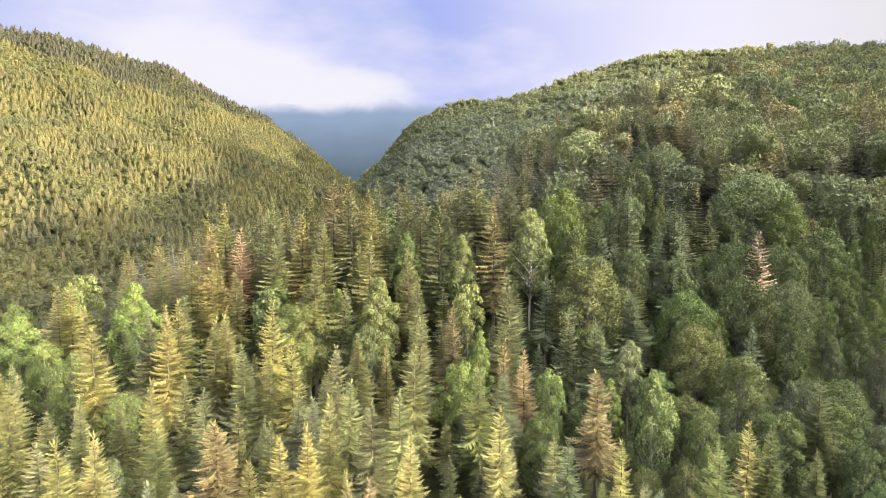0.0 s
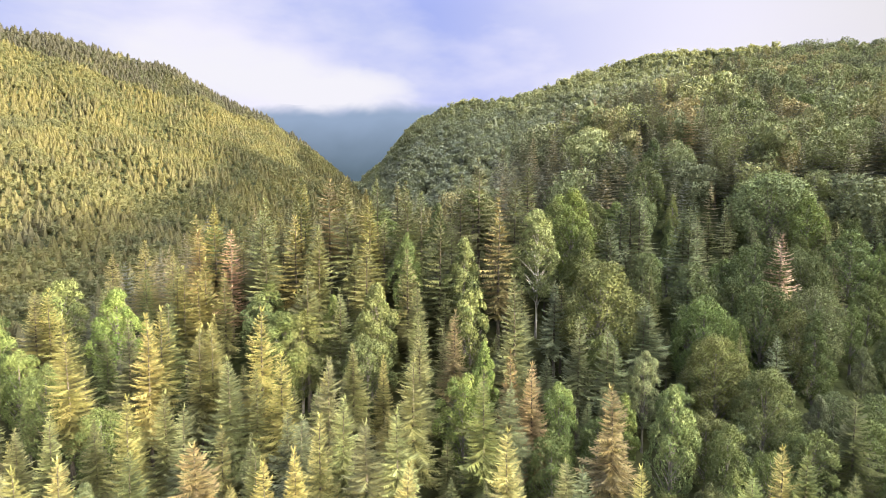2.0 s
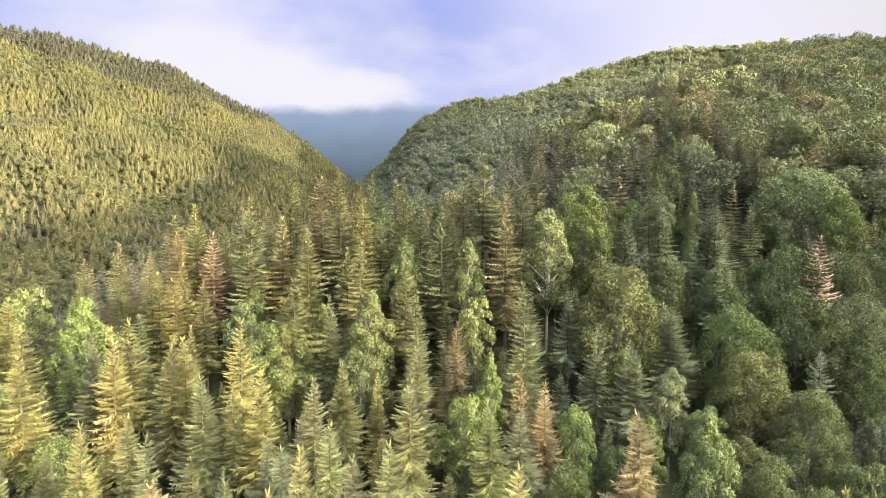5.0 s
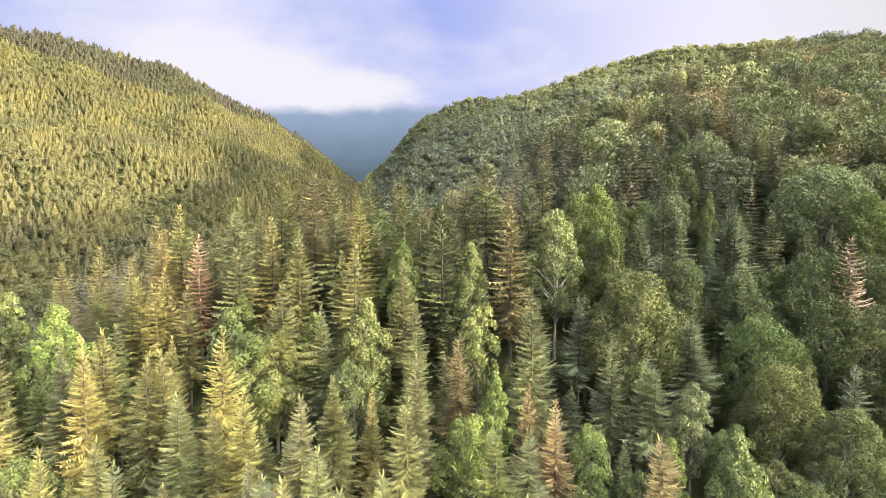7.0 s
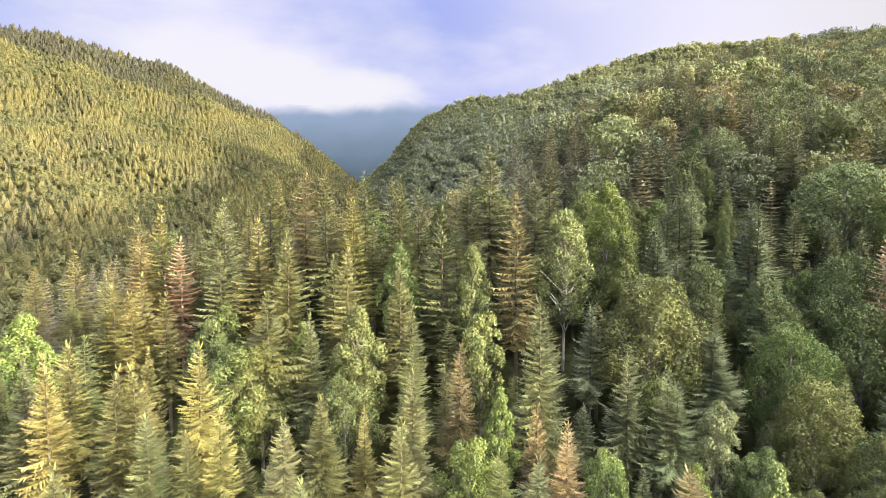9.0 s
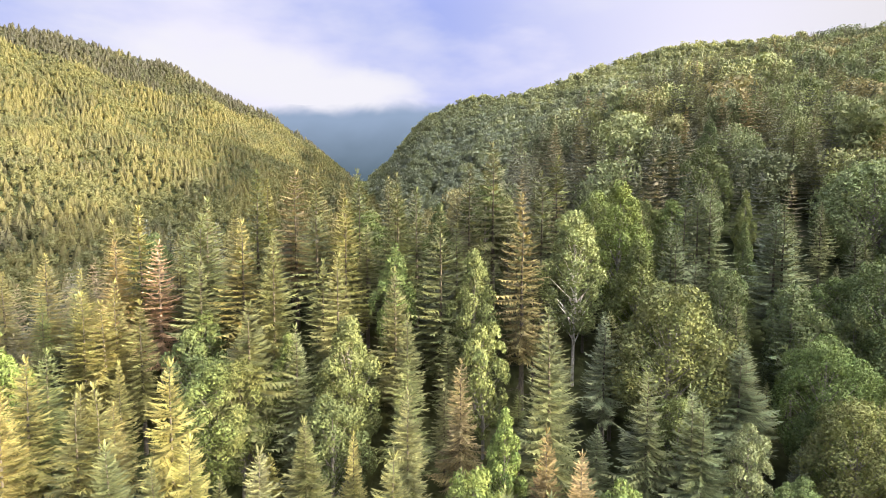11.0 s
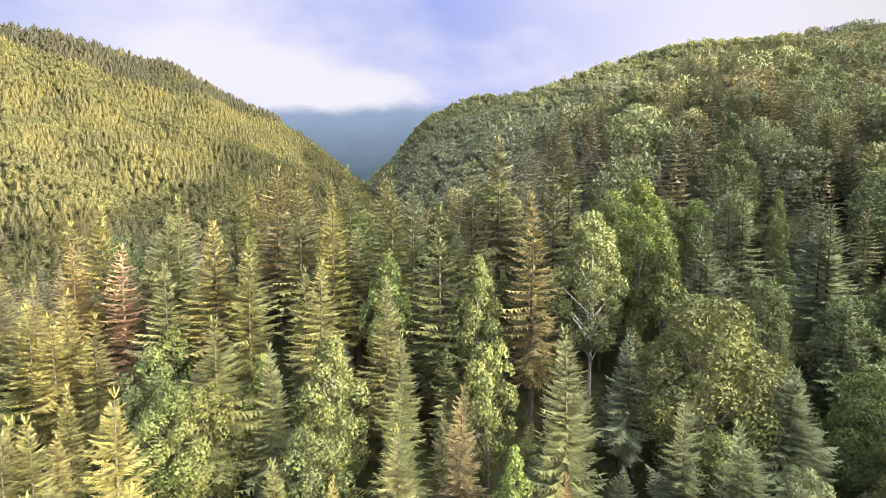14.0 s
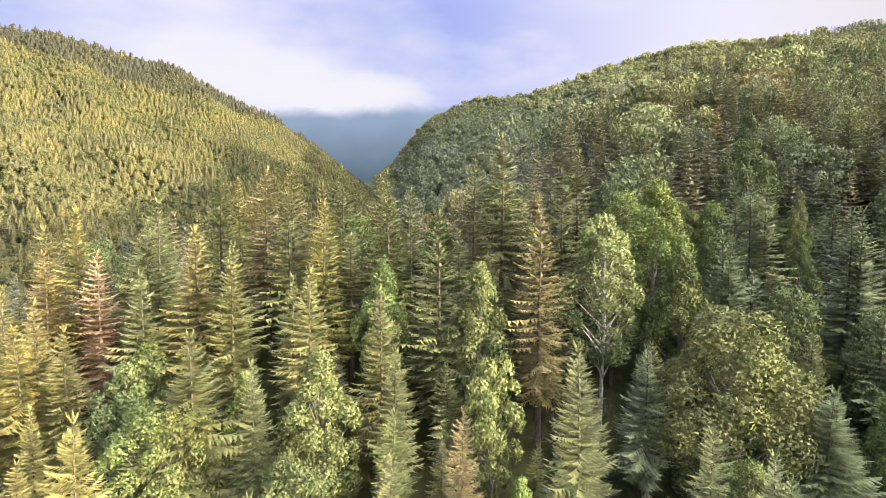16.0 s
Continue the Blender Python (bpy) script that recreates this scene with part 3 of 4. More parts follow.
def rounded(x, y, high, tint="leaf", girth=1.0, form=None):
    k = ROUND[form] if form is not None else dice.choice(ROUND if y < 92 else BACK_ROUND)
    return plant(k, x, y, high, tint, girth, f"{LABELS[tint]} broad-leaved tree with a rounded crown among firs", "tree", "broad-leaved trees of the spur")


def spreading(x, y, high, tint="leaf", girth=1.0):
    return plant(dice.choice(WIDE), x, y, high, tint, girth, f"{LABELS[tint]} broad-leaved tree with a full spreading crown", "tree", "broad-leaved trees of the spur")


def upright(x, y, high, tint="leaf", girth=1.0, form=None):
    k = TALL[form] if form is not None else dice.choice(TALL)
    return plant(k, x, y, high, tint, girth, f"{LABELS[tint]} broad-leaved tree with a tall pointed crown", "tree", "broad-leaved trees of the spur")


def birch(x, y, high, tint="pale", girth=1.0):
    return plant(BIRCH[0], x, y, high, tint, girth, "pale grey-green birch with a white trunk", "tree", "broad-leaved trees of the spur")


def beech(x, y, high, tint="leaf", girth=1.0):
    ob = plant(BEECH[0], x, y, high, tint, girth, f"large {LABELS[tint]} beech with a wide domed crown", "tree", "broad-leaved trees of the spur")
    PLANTED[-1] = (x, y, 6.5 * girth)
    return ob


ground_sheet()
far_mountain()


# ---- the trees that stand out on the spur: x, y, height ----
fir(7.7, 83.9, 23.7, "green", 0.95)
dead_fir(-40.4, 99.8, 19.3, 1.0)
fir(-3.7, 97.3, 24.4, "green", 0.9)
beech(64.3, 122.5, 18.3, "light", 1.1)
dead_fir(51.1, 94.7, 21.6, 1.0)
birch(13.0, 100.7, 22.7, "pale", 1.15)
upright(20.6, 107.9, 22.4, "bright", 1.1)
fir(6.2, 97.4, 26.1, "rust", 0.8)
spreading(21.7, 90.9, 21.2, "olive", 1.25)
fir(-1.0, 84.6, 17.9, "rust", 0.85)
fir(-56.1, 100.2, 16.2, "yellow", 1.05)
fir(-23.1, 86.5, 21.0, "green", 1.15)
spreading(36.7, 88.5, 17.9, "bright", 1.0)
upright(25.3, 70.0, 18.4, "leaf", 0.9)
fir(-16.5, 71.6, 20.1, "green", 1.0)
fir(-14.4, 76.8, 18.0, "green", 1.0)
fir(-5.9, 70.9, 20.2, "green", 1.0)
fir(-27.5, 78.7, 22.3, "yellow", 0.95)
fir(-65.2, 85.9, 19.0, "yellow", 1.0)
fir(-63.4, 86.6, 19.0, "yellow", 0.9)
fir(-50.5, 72.7, 21.0, "yellow", 1.0)
fir(-57.5, 81.6, 19.0, "yellow", 1.0)
upright(-53.7, 87.8, 19.0, "bright", 1.2)
fir(-46.1, 78.5, 20.0, "green", 0.9)
fir(-42.3, 76.8, 22.0, "yellow", 0.8)
fir(-42.3, 80.0, 21.0, "yellow", 0.85)
fir(-44.4, 90.9, 20.0, "yellow", 0.9)
fir(-41.7, 92.7, 20.0, "yellow", 0.9)
fir(-35.7, 78.3, 20.0, "yellow", 1.0)
fir(-38.0, 64.7, 20.0, "yellow", 0.85)
fir(-32.0, 65.8, 19.0, "green", 0.9)
fir(-27.3, 59.3, 19.0, "rust", 1.2)
fir(-29.6, 73.0, 20.0, "green", 1.1)
fir(-26.4, 73.6, 18.0, "green", 0.8)
fir(-23.1, 73.7, 20.0, "yellow", 0.95)
fir(-45.6, 98.9, 20.0, "rust", 1.0)
fir(-34.6, 99.4, 22.0, "green", 1.0)
fir(-32.5, 94.8, 20.0, "green", 0.9)
rounded(-32.2, 94.8, 14.0, "leaf", 0.8)
fir(-28.2, 97.3, 22.0, "yellow", 1.0)
fir(-23.7, 95.3, 21.0, "green", 0.9)
spreading(-24.1, 86.2, 16.0, "olive", 0.85)
fir(-18.5, 87.2, 18.0, "green", 0.95)
fir(-13.8, 67.6, 18.0, "green", 0.9)
upright(-13.1, 88.1, 19.0, "olive", 1.1)
spreading(-13.8, 88.3, 14.0, "olive", 0.8)
fir(-15.1, 61.7, 20.0, "yellow", 0.9)
fir(-16.7, 57.9, 19.0, "yellow", 0.9)
fir(-19.1, 56.1, 19.0, "yellow", 0.9)
fir(-9.8, 60.3, 20.0, "green", 1.0)
fir(-6.8, 62.2, 20.0, "green", 0.9)
fir(-5.1, 56.4, 19.0, "yellow", 0.9)
fir(-5.7, 79.1, 19.0, "green", 0.95)
fir(-10.7, 79.0, 15.0, "yellow", 0.8)
fir(-8.7, 93.2, 20.0, "green", 1.0)
upright(-9.5, 99.0, 19.0, "leaf", 0.8)
fir(-6.9, 89.5, 18.0, "green", 0.9)
fir(-15.4, 93.3, 21.0, "green", 1.0)
fir(-20.4, 102.5, 22.0, "green", 0.9)
fir(-16.2, 101.0, 22.0, "yellow", 0.9)
fir(-9.9, 105.4, 22.0, "olive", 0.9)
fir(-7.5, 106.6, 21.0, "olive", 0.9)
upright(0.5, 97.5, 20.0, "leaf", 0.9)
rounded(1.4, 92.1, 16.0, "olive", 0.8)
upright(3.3, 81.9, 16.0, "bright", 0.8)
fir(2.7, 69.1, 20.0, "olive", 1.0)
fir(4.9, 61.5, 20.0, "yellow", 0.9)
fir(6.6, 77.2, 18.0, "rust", 0.8)
fir(9.2, 75.0, 18.0, "rust", 1.0)
fir(14.5, 90.5, 18.0, "dark", 0.9)
rounded(12.9, 75.9, 15.0, "bright", 0.8)
fir(16.7, 82.8, 18.0, "dark", 1.0)
fir(20.3, 81.1, 18.0, "dark", 0.9)
fir(17.5, 67.8, 20.0, "rust", 1.0)
fir(18.0, 58.8, 17.0, "yellow", 0.8)
fir(27.0, 86.3, 18.0, "dark", 1.1)
spreading(35.9, 82.3, 17.0, "olive", 1.1)
spreading(39.7, 76.8, 17.0, "olive", 0.95)
fir(44.5, 83.0, 17.0, "dark", 0.9)
upright(51.2, 85.5, 18.0, "leaf", 1.0)
fir(31.8, 59.0, 18.0, "yellow", 0.8)
fir(34.2, 58.9, 18.0, "olive", 0.8)
fir(46.2, 69.5, 19.0, "olive", 0.9)
fir(36.9, 95.3, 17.0, "dark", 1.0)
rounded(30.8, 99.4, 16.0, "leaf", 0.8)
upright(21.1, 100.7, 19.0, "leaf", 1.1)
fir(25.7, 100.8, 20.0, "dark", 1.0)
fir(39.1, 103.5, 20.0, "dark", 1.0)
fir(29.6, 108.8, 21.0, "dark", 0.9)
fir(33.2, 109.0, 21.0, "dark", 0.9)
rounded(66.5, 113.5, 17.0, "bright", 0.9)
beech(58.2, 101.0, 15.0, "leaf", 0.75)
rounded(68.1, 103.7, 17.0, "leaf", 1.0)
rounded(44.1, 95.5, 14.0, "leaf", 0.9)
fir(-22.0, 108.7, 22.0, "yellow", 1.0)
fir(-16.0, 109.2, 22.0, "olive", 0.9)
fir(-17.6, 106.5, 21.0, "yellow", 0.85)
fir(-10.7, 108.6, 22.0, "green", 0.9)
fir(-29.9, 106.6, 23.0, "olive", 0.9)
fir(-24.8, 107.7, 22.0, "rust", 1.0)
fir(-35.5, 103.0, 22.0, "green", 1.0)
fir(-44.3, 102.3, 22.0, "yellow", 1.0)
fir(-47.0, 101.0, 21.0, "yellow", 1.0)
fir(-24.4, 97.4, 20.0, "green", 0.9)
fir(-17.8, 95.9, 18.0, "green", 0.9)
fir(3.2, 112.5, 24.0, "green", 1.0)
fir(9.8, 108.0, 22.0, "olive", 0.9)
fir(-0.3, 110.8, 22.0, "green", 1.0)
fir(25.3, 101.7, 20.0, "dark", 1.0)
fir(40.1, 103.4, 20.0, "dark", 1.1)
fir(31.5, 108.9, 21.0, "dark", 0.9)
upright(21.4, 102.0, 19.0, "bright", 1.0)
rounded(40.4, 129.2, 18.0, "leaf", 1.0)
fir(-6.1, 80.9, 17.0, "green", 0.8)
fir(-14.6, 77.2, 18.0, "green", 0.9)
spreading(-26.7, 85.9, 16.0, "leaf", 1.1)
upright(-19.8, 88.8, 16.0, "bright", 0.9)
rounded(-32.8, 92.3, 14.0, "leaf", 0.9)
fir(-35.5, 77.3, 20.0, "green", 0.9)
fir(-34.4, 78.6, 20.0, "yellow", 1.0)
fir(-45.9, 91.7, 19.0, "green", 1.0)
fir(-42.0, 90.9, 19.0, "yellow", 1.0)
fir(-38.1, 91.7, 18.0, "yellow", 0.9)
fir(-43.2, 83.7, 19.0, "olive", 1.0)
fir(21.0, 80.5, 17.0, "dark", 1.0)
fir(27.9, 87.0, 17.0, "dark", 1.1)
spreading(35.4, 86.0, 13.0, "bright", 1.0)
fir(12.4, 84.0, 12.0, "dark", 1.0)
rounded(38.0, 96.8, 16.0, "leaf", 0.9)
rounded(32.8, 102.2, 14.0, "leaf", 0.8)
fir(16.2, 94.2, 15.0, "green", 0.9)
fir(-11.1, 52.3, 18.0, "yellow", 0.7)
fir(-8.6, 51.2, 18.0, "rust", 0.7)
fir(-39.7, 51.1, 20.0, "yellow", 0.9)
fir(-37.4, 53.2, 20.0, "yellow", 1.0)
fir(26.9, 55.2, 18.0, "olive", 1.0)
fir(34.1, 58.9, 18.0, "olive", 0.9)
fir(-50.7, 58.6, 22.0, "yellow", 0.9)
rounded(91.4, 189.2, 16.0, "leaf", 1.2)
rounded(118.6, 200.6, 16.0, "bright", 1.1)
upright(46.9, 142.8, 16.0, "leaf", 1.0)
fir(65.0, 213.6, 18.0, "dark", 1.0)
fir(59.0, 135.8, 17.0, "dark", 1.0)
rounded(44.7, 200.4, 15.0, "olive", 1.0)
rounded(112.8, 164.7, 16.0, "leaf", 1.0)
fir(93.0, 150.7, 17.0, "dark", 1.0)
fir(30.0, 172.7, 18.0, "dark", 1.0)
fir(13.4, 117.8, 20.0, "olive", 0.9)
fir(9.8, 90.5, 13.0, "dark", 0.9)
fir(15.2, 95.0, 13.0, "dark", 1.0)


# ---- the rest of the stand on the spur ----
def in_view_stretch(x, y):
    return -0.86 * y - 4 < x < 0.84 * y + 4


def fill_near():
    rnd = random.Random(21)
    n_fir, n_broad = 0, 0
    spots = np.array([(p[0], p[1]) for p in PLANTED])
    reach = np.array([p[2] for p in PLANTED])
    for _ in range(9000):
        x, y = rnd.uniform(-90, 85), rnd.uniform(38, 122)
        if not in_view_stretch(x, y) or (x < -50 and y > 128 + x * 0.45):
            continue
        leafy_share = 0.12 if x < -5 else 0.25 if x < 18 else 0.62
        broad = rnd.random() < leafy_share
        own = 3.4 if broad else 2.9
        d = np.hypot(spots[:, 0] - x, spots[:, 1] - y)
        if np.any(d < (reach * 0.72 + own * 0.72) * (1.0 if x < 20 else 0.9)):
            continue
        if broad and n_broad < 90:
            n_broad += 1
            f = rnd.choice((rounded, rounded, upright))
            g = rnd.uniform(0.75, 1.1)
            f(x, y, rnd.uniform(12, 18) if x < 20 else rnd.uniform(10, 15), rnd.choice(("leaf", "leaf", "olive", "bright", "pale")), g)
        elif not broad and n_fir < 260:
            n_fir += 1
            g = rnd.uniform(0.75, 1.1)
            left = x < -8
            fir(x, y, rnd.uniform(9, 18) if x < 20 else rnd.uniform(8, 16), rnd.choice(("green", "green", "yellow", "olive", "dark") if left else ("green", "dark", "green", "olive", "green")), g)
        else:
            continue
        spots = np.vstack([spots, (x, y)])
        reach = np.append(reach, PLANTED[-1][2])


# broad-leaved trees that crowd round the dying fir
for _x, _y, _h, _t in ((46.8, 91.6, 17.5, "leaf"), (54.6, 91.2, 17.0, "pale"), (50.4, 89.0, 15.5, "olive"), (48.6, 97.6, 18.5, "leaf")):
    rounded(_x, _y, _h, _t, 1.05, 1)
fill_near()
for _root in KINDS:
    for _o in (*_root.children_recursive, _root):
        bpy.data.objects.remove(_o)


# ---- woods further off, past counting ----
def hill_fir(rnd, high, wide, sprays=34):
    """A fir far off: short sprays in rough whorls round a dim middle."""
    verts, faces = [], []
    for t, w in ((0.02, 0.6), (0.3, 0.62), (0.95, 0.03)):
        for i in range(5):
            q = wide * w * rnd.uniform(0.8, 1.1)
            verts.append((q * math.cos(1.2566 * i), q * math.sin(1.2566 * i), high * t))
    for j in range(2):
        for i in range(5):
            faces.append((j * 5 + i, j * 5 + (i + 1) % 5, j * 5 + 5 + (i + 1) % 5, j * 5 + 5 + i))
    for k in range(sprays):
        t = 0.06 + 0.9 * (k / sprays) ** 1.15
        a = k * 2.39996 + rnd.uniform(-0.4, 0.4)
        q = wide * (1 - t) ** 0.8
        l = 0.62 * q * rnd.uniform(0.8, 1.25) + 0.7
        blade((0.38 * q * math.cos(a), 0.38 * q * math.sin(a), high * t), (math.cos(a), math.sin(a), rnd.uniform(-0.25, 0.3) + 0.5 * t), l, 0.42 * l, rnd, verts, faces, 0.5)
    return np.array(verts), faces


def clump_tree(rnd, cards, high, wide, size, count, heart=0.0):
    """A light broad-leaved tree: leafy twigs over the uneven lobes of a crown. heart: the share of a lobe that its dim middle fills."""
    lobes = [(0, 0, high * 0.62, wide * 0.66)]
    for i in range(count):
        a = 6.283 * i / count + rnd.uniform(-0.4, 0.4)
        q = rnd.uniform(0.42, 0.66) * wide
        lobes.append((q * math.cos(a), q * math.sin(a), high * rnd.uniform(0.3, 0.72), wide * rnd.uniform(0.3, 0.5)))
    rng = np.random.RandomState(rnd.randrange(10 ** 6))
    at, way = [], []
    total = sum(c[3] ** 2 for c in lobes)
    for c in lobes:
        n = max(3, round(cards * c[3] ** 2 / total))
        v = unit(rng.normal(0, 1, (n, 3)) + (0, 0, 0.5))
        near = 0.72 if heart else 0.6
        at.append(np.array(c[:3]) + v * c[3] * (near + (1.06 - near) * rng.uniform(0, 1, (n, 1)) ** 0.6))
        way.append(v)
    verts, faces = leaf_sprays(np.concatenate(at), np.concatenate(way), size, rng)
    verts, faces = list(verts), list(faces)
    for x, y, z, r in lobes if heart else ():
        k0, n = len(verts), 6
        for lat in (-0.7, 0.05, 0.75):
            for i in range(n):
                a, rr = 6.2832 * i / n + lat, r * heart * math.sqrt(1 - lat * lat) * rnd.uniform(0.85, 1.1)
                verts.append((x + rr * math.cos(a), y + rr * math.sin(a), z + r * heart * lat))
        for j in range(2):
            for i in range(n):
                p, q = k0 + j * n + i, k0 + j * n + (i + 1) % n
                faces.extend(((p, q, q + n), (p, q + n, p + n)))
    verts = np.array(verts)
    verts[:, 2] *= high / verts[:, 2].max()
    return verts, faces


def wood(name, label, spots, models, mat, seed, tint_at, smooth=False, vary=0.12):
    """Joins light trees at the spots (x, y, height) into one mesh."""
    rnd = np.random.RandomState(seed)
    spots = np.array(spots)
    z = ground(spots[:, 0], spots[:, 1])
    V, F, T, base = [], [], [], 0
    for (x, y, h), g in zip(spots, z):
        v, f, full = models[rnd.randint(len(models))]
        a, s = rnd.uniform(0, 6.283), h / full
        w = s * rnd.uniform(0.85, 1.2)
        c, sn = math.cos(a), math.sin(a)
        p = np.empty_like(v)
        p[:, 0], p[:, 1], p[:, 2] = x + w * (c * v[:, 0] - sn * v[:, 1]), y + w * (sn * v[:, 0] + c * v[:, 1]), g + s * v[:, 2]
        V.append(p)
        F.append(f + base)
        T.append(np.full(len(v), np.clip(tint_at(x, y) + rnd.normal(0, vary), 0, 1)))
        base += len(v)
    V, F, T = np.concatenate(V), np.concatenate(F), np.concatenate(T)
    me = bpy.data.meshes.new(name)
    k = F.shape[1]
    me.vertices.add(len(V))
    me.vertices.foreach_set("co", V.ravel())
    me.loops.add(F.size)
    me.loops.foreach_set("vertex_index", F.ravel())
    me.polygons.add(len(F))
    me.polygons.foreach_set("loop_start", np.arange(0, F.size, k))
    me.polygons.foreach_set("use_smooth", [smooth] * len(F))
    me.update(calc_edges=True)
    me.materials.append(mat)
    at = me.attributes.new("tint", "FLOAT", "POINT")
    at.data.foreach_set("value", T.astype(np.float32))
    tagged(new(name, me), label, "woods", kind="stuff")


def scatter(rnd, x0, x1, y0, y1, gap, keep, loose=1.0):
    out = []
    for i in range(int((x1 - x0) / gap)):
        for j in range(int((y1 - y0) / gap)):
            x, y = x0 + gap * (i + loose * rnd.random() + 0.5 * (j % 2)), y0 + gap * (j + loose * rnd.random())
            if keep(x, y):
                out.append((x, y))
    return out


def far_woods():
    r = random.Random(5)
    rr = np.random.RandomState(6)
    def spur_fir(seed, radius, segs, spacing, boughs, fat):
        _, _, v, f = fir_meshes(seed, height=20.0, bare=0.1, radius=radius, spacing=spacing, boughs=boughs, ragged=0.2, width=fat, segs=segs)
        return np.array(v), np.array(f), 20.0
    near_fir = [spur_fir(101 + i, w, 5, 1.1, 10, 0.42) for i, w in enumerate((3.9, 4.4, 3.6, 4.7, 4.1))]
    near_broad = [(v, np.array(f), 16.0) for v, f in (clump_tree(r, 2400, 16.0, w, 0.56, 15) for w in (5.2, 6.0, 4.6, 6.6))]
    mid_fir = [spur_fir(111 + i, w, 3, 1.4, 9, 0.5) for i, w in enumerate((4.3, 4.8, 4.0, 5.0, 4.5))]
    mid_broad = [(v, np.array(f), 16.0) for v, f in (clump_tree(r, 900, 16.0, w, 0.85, 13) for w in (5.2, 6.0, 4.6, 6.6))]
    far_fir = [(v, np.array(f), 18.0) for v, f in (hill_fir(r, 18.0, w) for w in (6.6, 7.2, 6.0, 7.8, 6.9))]
    far_broad = [(v, np.array(f), 14.0) for v, f in (clump_tree(r, 80, 14.0, w, 1.9, 3, 0.66) for w in (6.2, 7.0, 5.6))]
    def patch(x, y, size, seed):
        return float(roll_noise(np.array(x), np.array(y), size, seed))
    # the back of the spur and its rise to the right
    def on_spur(x, y):
        crest = float(track(np.array(x), -95, 62, -72, 88, -60, 102, -50, 113, -20, 117, 0, 132, 25, 198, 62, 222, 107, 285, 157, 350, 257, 440, 700, 520))
        return y < crest + 25 and x < 0.84 * y + 12 and x > -0.9 * y
    taken, fir_n, broad_n = [(p[0], p[1], p[2]) for p in PLANTED if p[1] > 75], [], []
    grid = {}
    def free(x, y, own):
        i, j = int(x // 10), int(y // 10)
        for a in (-1, 0, 1):
            for b in (-1, 0, 1):
                for p in grid.get((i + a, j + b), ()):
                    if (p[0] - x) ** 2 + (p[1] - y) ** 2 < (p[2] + own) ** 2 * 0.62:
                        return False
        grid.setdefault((i, j), []).append((x, y, own))
        return True
    for p in taken:
        grid.setdefault((int(p[0] // 10), int(p[1] // 10)), []).append(p)
    for x, y in scatter(r, -80, 400, 106, 450, 7.0, on_spur):
        crest = float(track(np.array(x), 25, 198, 62, 222, 107, 285, 157, 350, 257, 440, 700, 520))
        share = np.clip(0.2 + 0.0045 * x + 0.5 * patch(x, y, 60, 12), 0.06, 0.85)
        if r.random() < share * (0.3 if y > crest - 22 else 1):
            h = r.uniform(12, 19)
            if free(x, y, 1.6 + 0.19 * h):
                broad_n.append((x, y, h))
    for x, y in scatter(r, -80, 400, 88, 450, 3.6, on_spur):
        h = r.uniform(13, 18) if y > 112 else r.uniform(8, 13)
        if free(x, y, 0.9 + 0.10 * h):
            fir_n.append((x, y, h))
    for a, b, mf, mb, seed in ((0, 185, near_fir, near_broad, 1), (185, 900, mid_fir, mid_broad, 11)):
        wood("fir_wood", "dark green firs that cover the rising spur", [p for p in fir_n if a <= p[1] < b], mf, SPUR_NEEDLES, seed,
             lambda x, y: 0.42 + 0.2 * patch(x, y, 50, 2), False, 0.3)
        wood("broadleaf_wood", "green broad-leaved trees between firs on the spur", [p for p in broad_n if a <= p[1] < b], mb, SPUR_LEAVES, seed + 1,
             lambda x, y: 0.48 + 0.2 * patch(x, y, 30, 4), False, 0.26)
    # below and behind the way
    spots = [(x, y, r.uniform(12, 19)) for x, y in scatter(r, -130, 150, -110, 37, 6.2, lambda x, y: True)]
    spots += [(x, y, r.uniform(12, 19)) for x, y in scatter(r, -110, 60, 37, 120, 6.2, lambda x, y: x < -0.86 * y - 5)]
    spots += [(x, y, r.uniform(12, 19)) for x, y in scatter(r, 36, 230, 37, 200, 7.0, lambda x, y: x > 0.84 * y + (6 if y < 118 else 14))]
    low_fir = [spur_fir(121 + i, w, 2, 1.8, 8, 0.6) for i, w in enumerate((5.2, 5.8, 4.8, 6.2))]
    wood("fir_wood", "green firs on the slope below the way", spots, low_fir, FAR_NEEDLES, 8, lambda x, y: 0.4)
    # the hillside across the valley: crest firs tinted darker for cloud shade
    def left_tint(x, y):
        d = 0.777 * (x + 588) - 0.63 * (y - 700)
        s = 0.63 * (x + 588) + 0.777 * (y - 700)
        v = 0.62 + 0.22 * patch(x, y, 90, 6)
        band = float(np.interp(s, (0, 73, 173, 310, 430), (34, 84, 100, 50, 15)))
        crest_shade = min(1, max(0, (band * 1.1 - d) / (0.25 * band)))
        return v - 0.62 * crest_shade
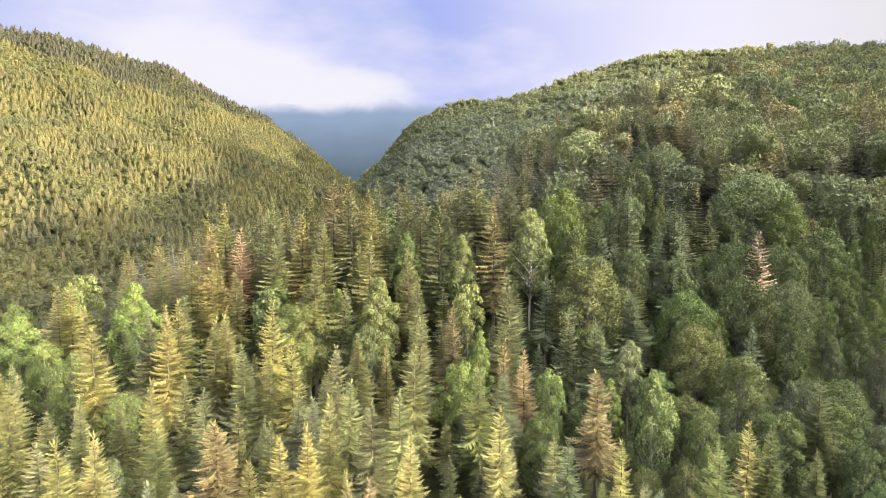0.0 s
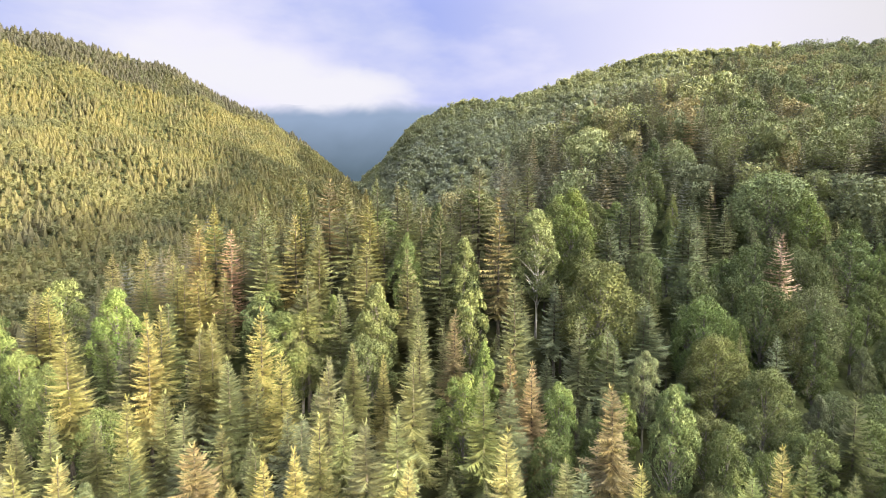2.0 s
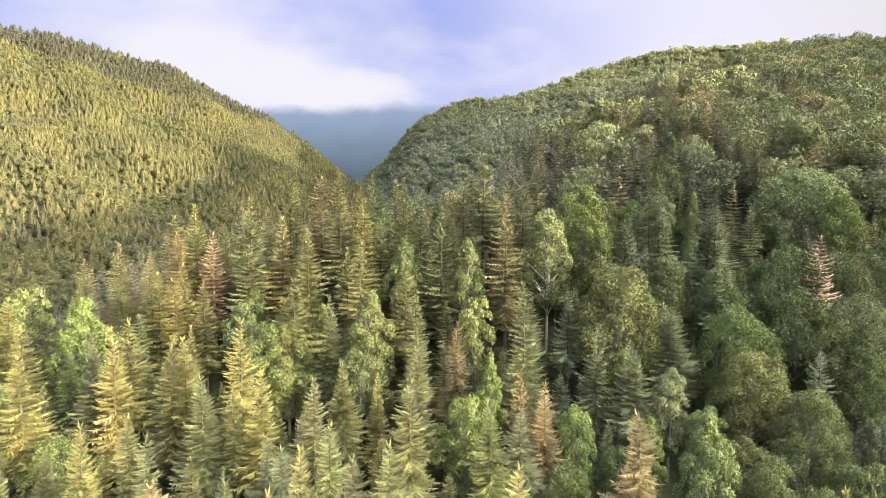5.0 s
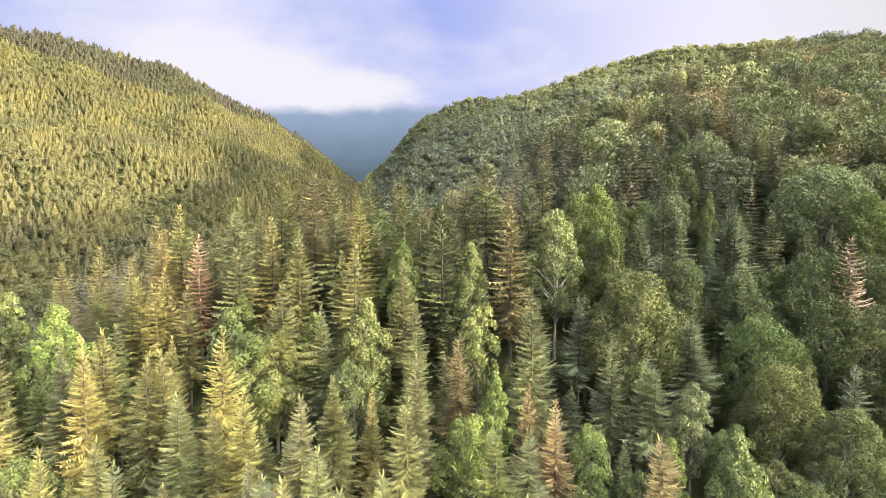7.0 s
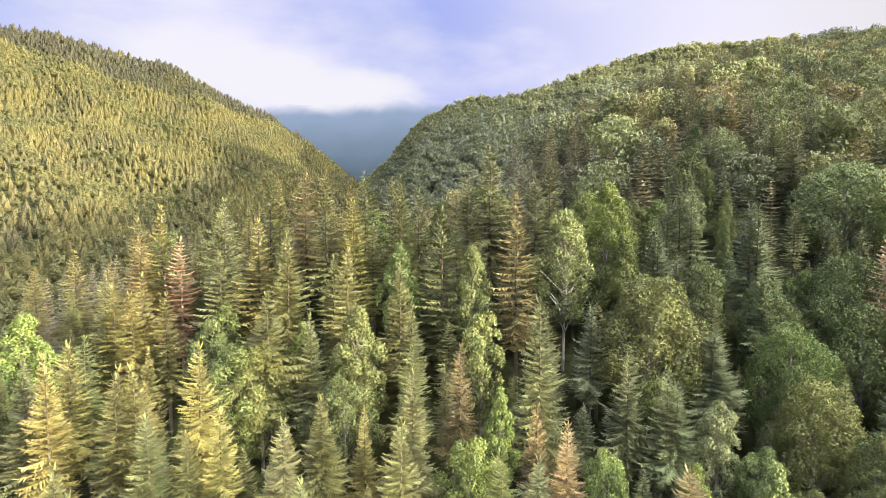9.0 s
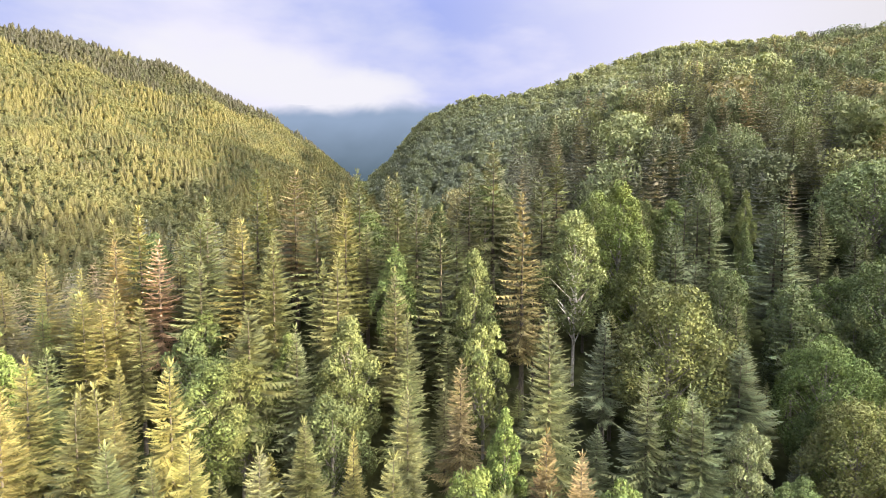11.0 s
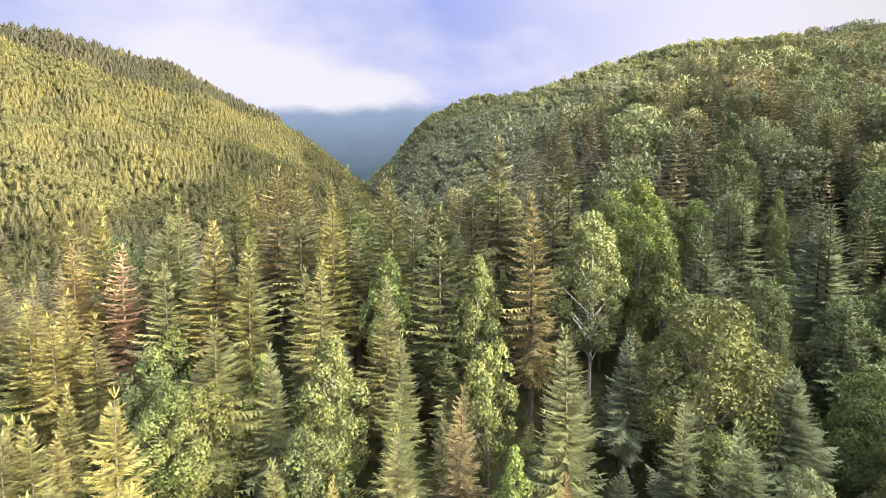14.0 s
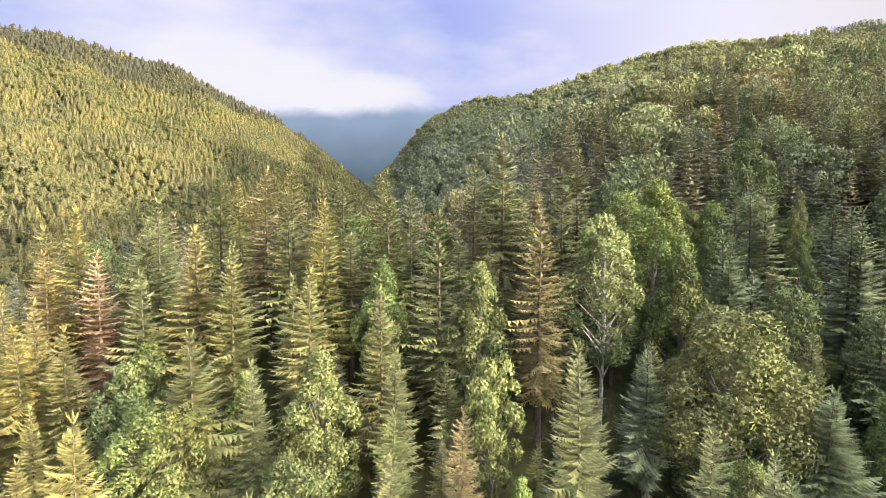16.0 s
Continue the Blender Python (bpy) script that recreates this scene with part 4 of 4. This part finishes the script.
    # its trees
    def on_left(x, y):
        d = 0.777 * (x + 588) - 0.63 * (y - 700)
        s = 0.63 * (x + 588) + 0.777 * (y - 700)
        return -25 < d < 800 and s > -320 and x > -0.93 * y - 20 and x < -0.16 * y and left_hill(x, y) > -58 and spur(np.array(x), np.array(y)) < left_hill(x, y) + 15
    fir_n, broad_n = [], []
    for x, y in scatter(r, -800, 60, 120, 1150, 5.7, on_left, 0.7):
        if r.random() < np.clip(0.4 + 0.45 * patch(x, y, 110, 15), 0.1, 0.75):
            broad_n.append((x, y, r.uniform(7, 10.5)))
        else:
            crest = max(0, 1 - abs(0.777 * (x + 588) - 0.63 * (y - 700)) / 40)
            fir_n.append((x, y, r.uniform(6.5, 11) + 7 * crest))
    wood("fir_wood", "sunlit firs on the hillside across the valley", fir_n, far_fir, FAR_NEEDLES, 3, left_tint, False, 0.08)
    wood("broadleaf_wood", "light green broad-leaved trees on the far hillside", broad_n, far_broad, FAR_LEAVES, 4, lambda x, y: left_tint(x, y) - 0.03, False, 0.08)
    # the ridge behind the spur: haze and a sunlit top painted into its tint
    def ridge_haze_tint(x, y):
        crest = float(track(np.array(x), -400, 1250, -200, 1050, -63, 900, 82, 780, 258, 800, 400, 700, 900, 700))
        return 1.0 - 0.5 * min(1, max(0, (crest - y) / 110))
    def on_right(x, y):
        crest = float(track(np.array(x), -400, 1250, -200, 1050, -63, 900, 82, 780, 258, 800, 400, 700, 900, 700))
        return crest - (330 if x < 140 else 230) < y < crest + 25 and -0.3 * y < x < 0.75 * y and max(spur(np.array(x), np.array(y)), left_hill(np.array(x), np.array(y))) < right_hill(x, y)
    fir_n, broad_n = [], []
    for x, y in scatter(r, -260, 560, 430, 1120, 8.6, on_right, 0.7):
        if r.random() < np.clip(0.93 + 0.15 * patch(x, y, 120, 17), 0.7, 0.99):
            broad_n.append((x, y, r.uniform(13, 19)))
        else:
            fir_n.append((x, y, r.uniform(14, 20)))
    wood("fir_wood", "firs on the ridge behind the spur", fir_n, far_fir, HAZED_RIDGE_LEAVES, 5, ridge_haze_tint)
    wood("broadleaf_wood", "light green broad-leaved trees on the ridge behind the spur", broad_n, far_broad, HAZED_RIDGE_LEAVES, 6, ridge_haze_tint)


far_woods()
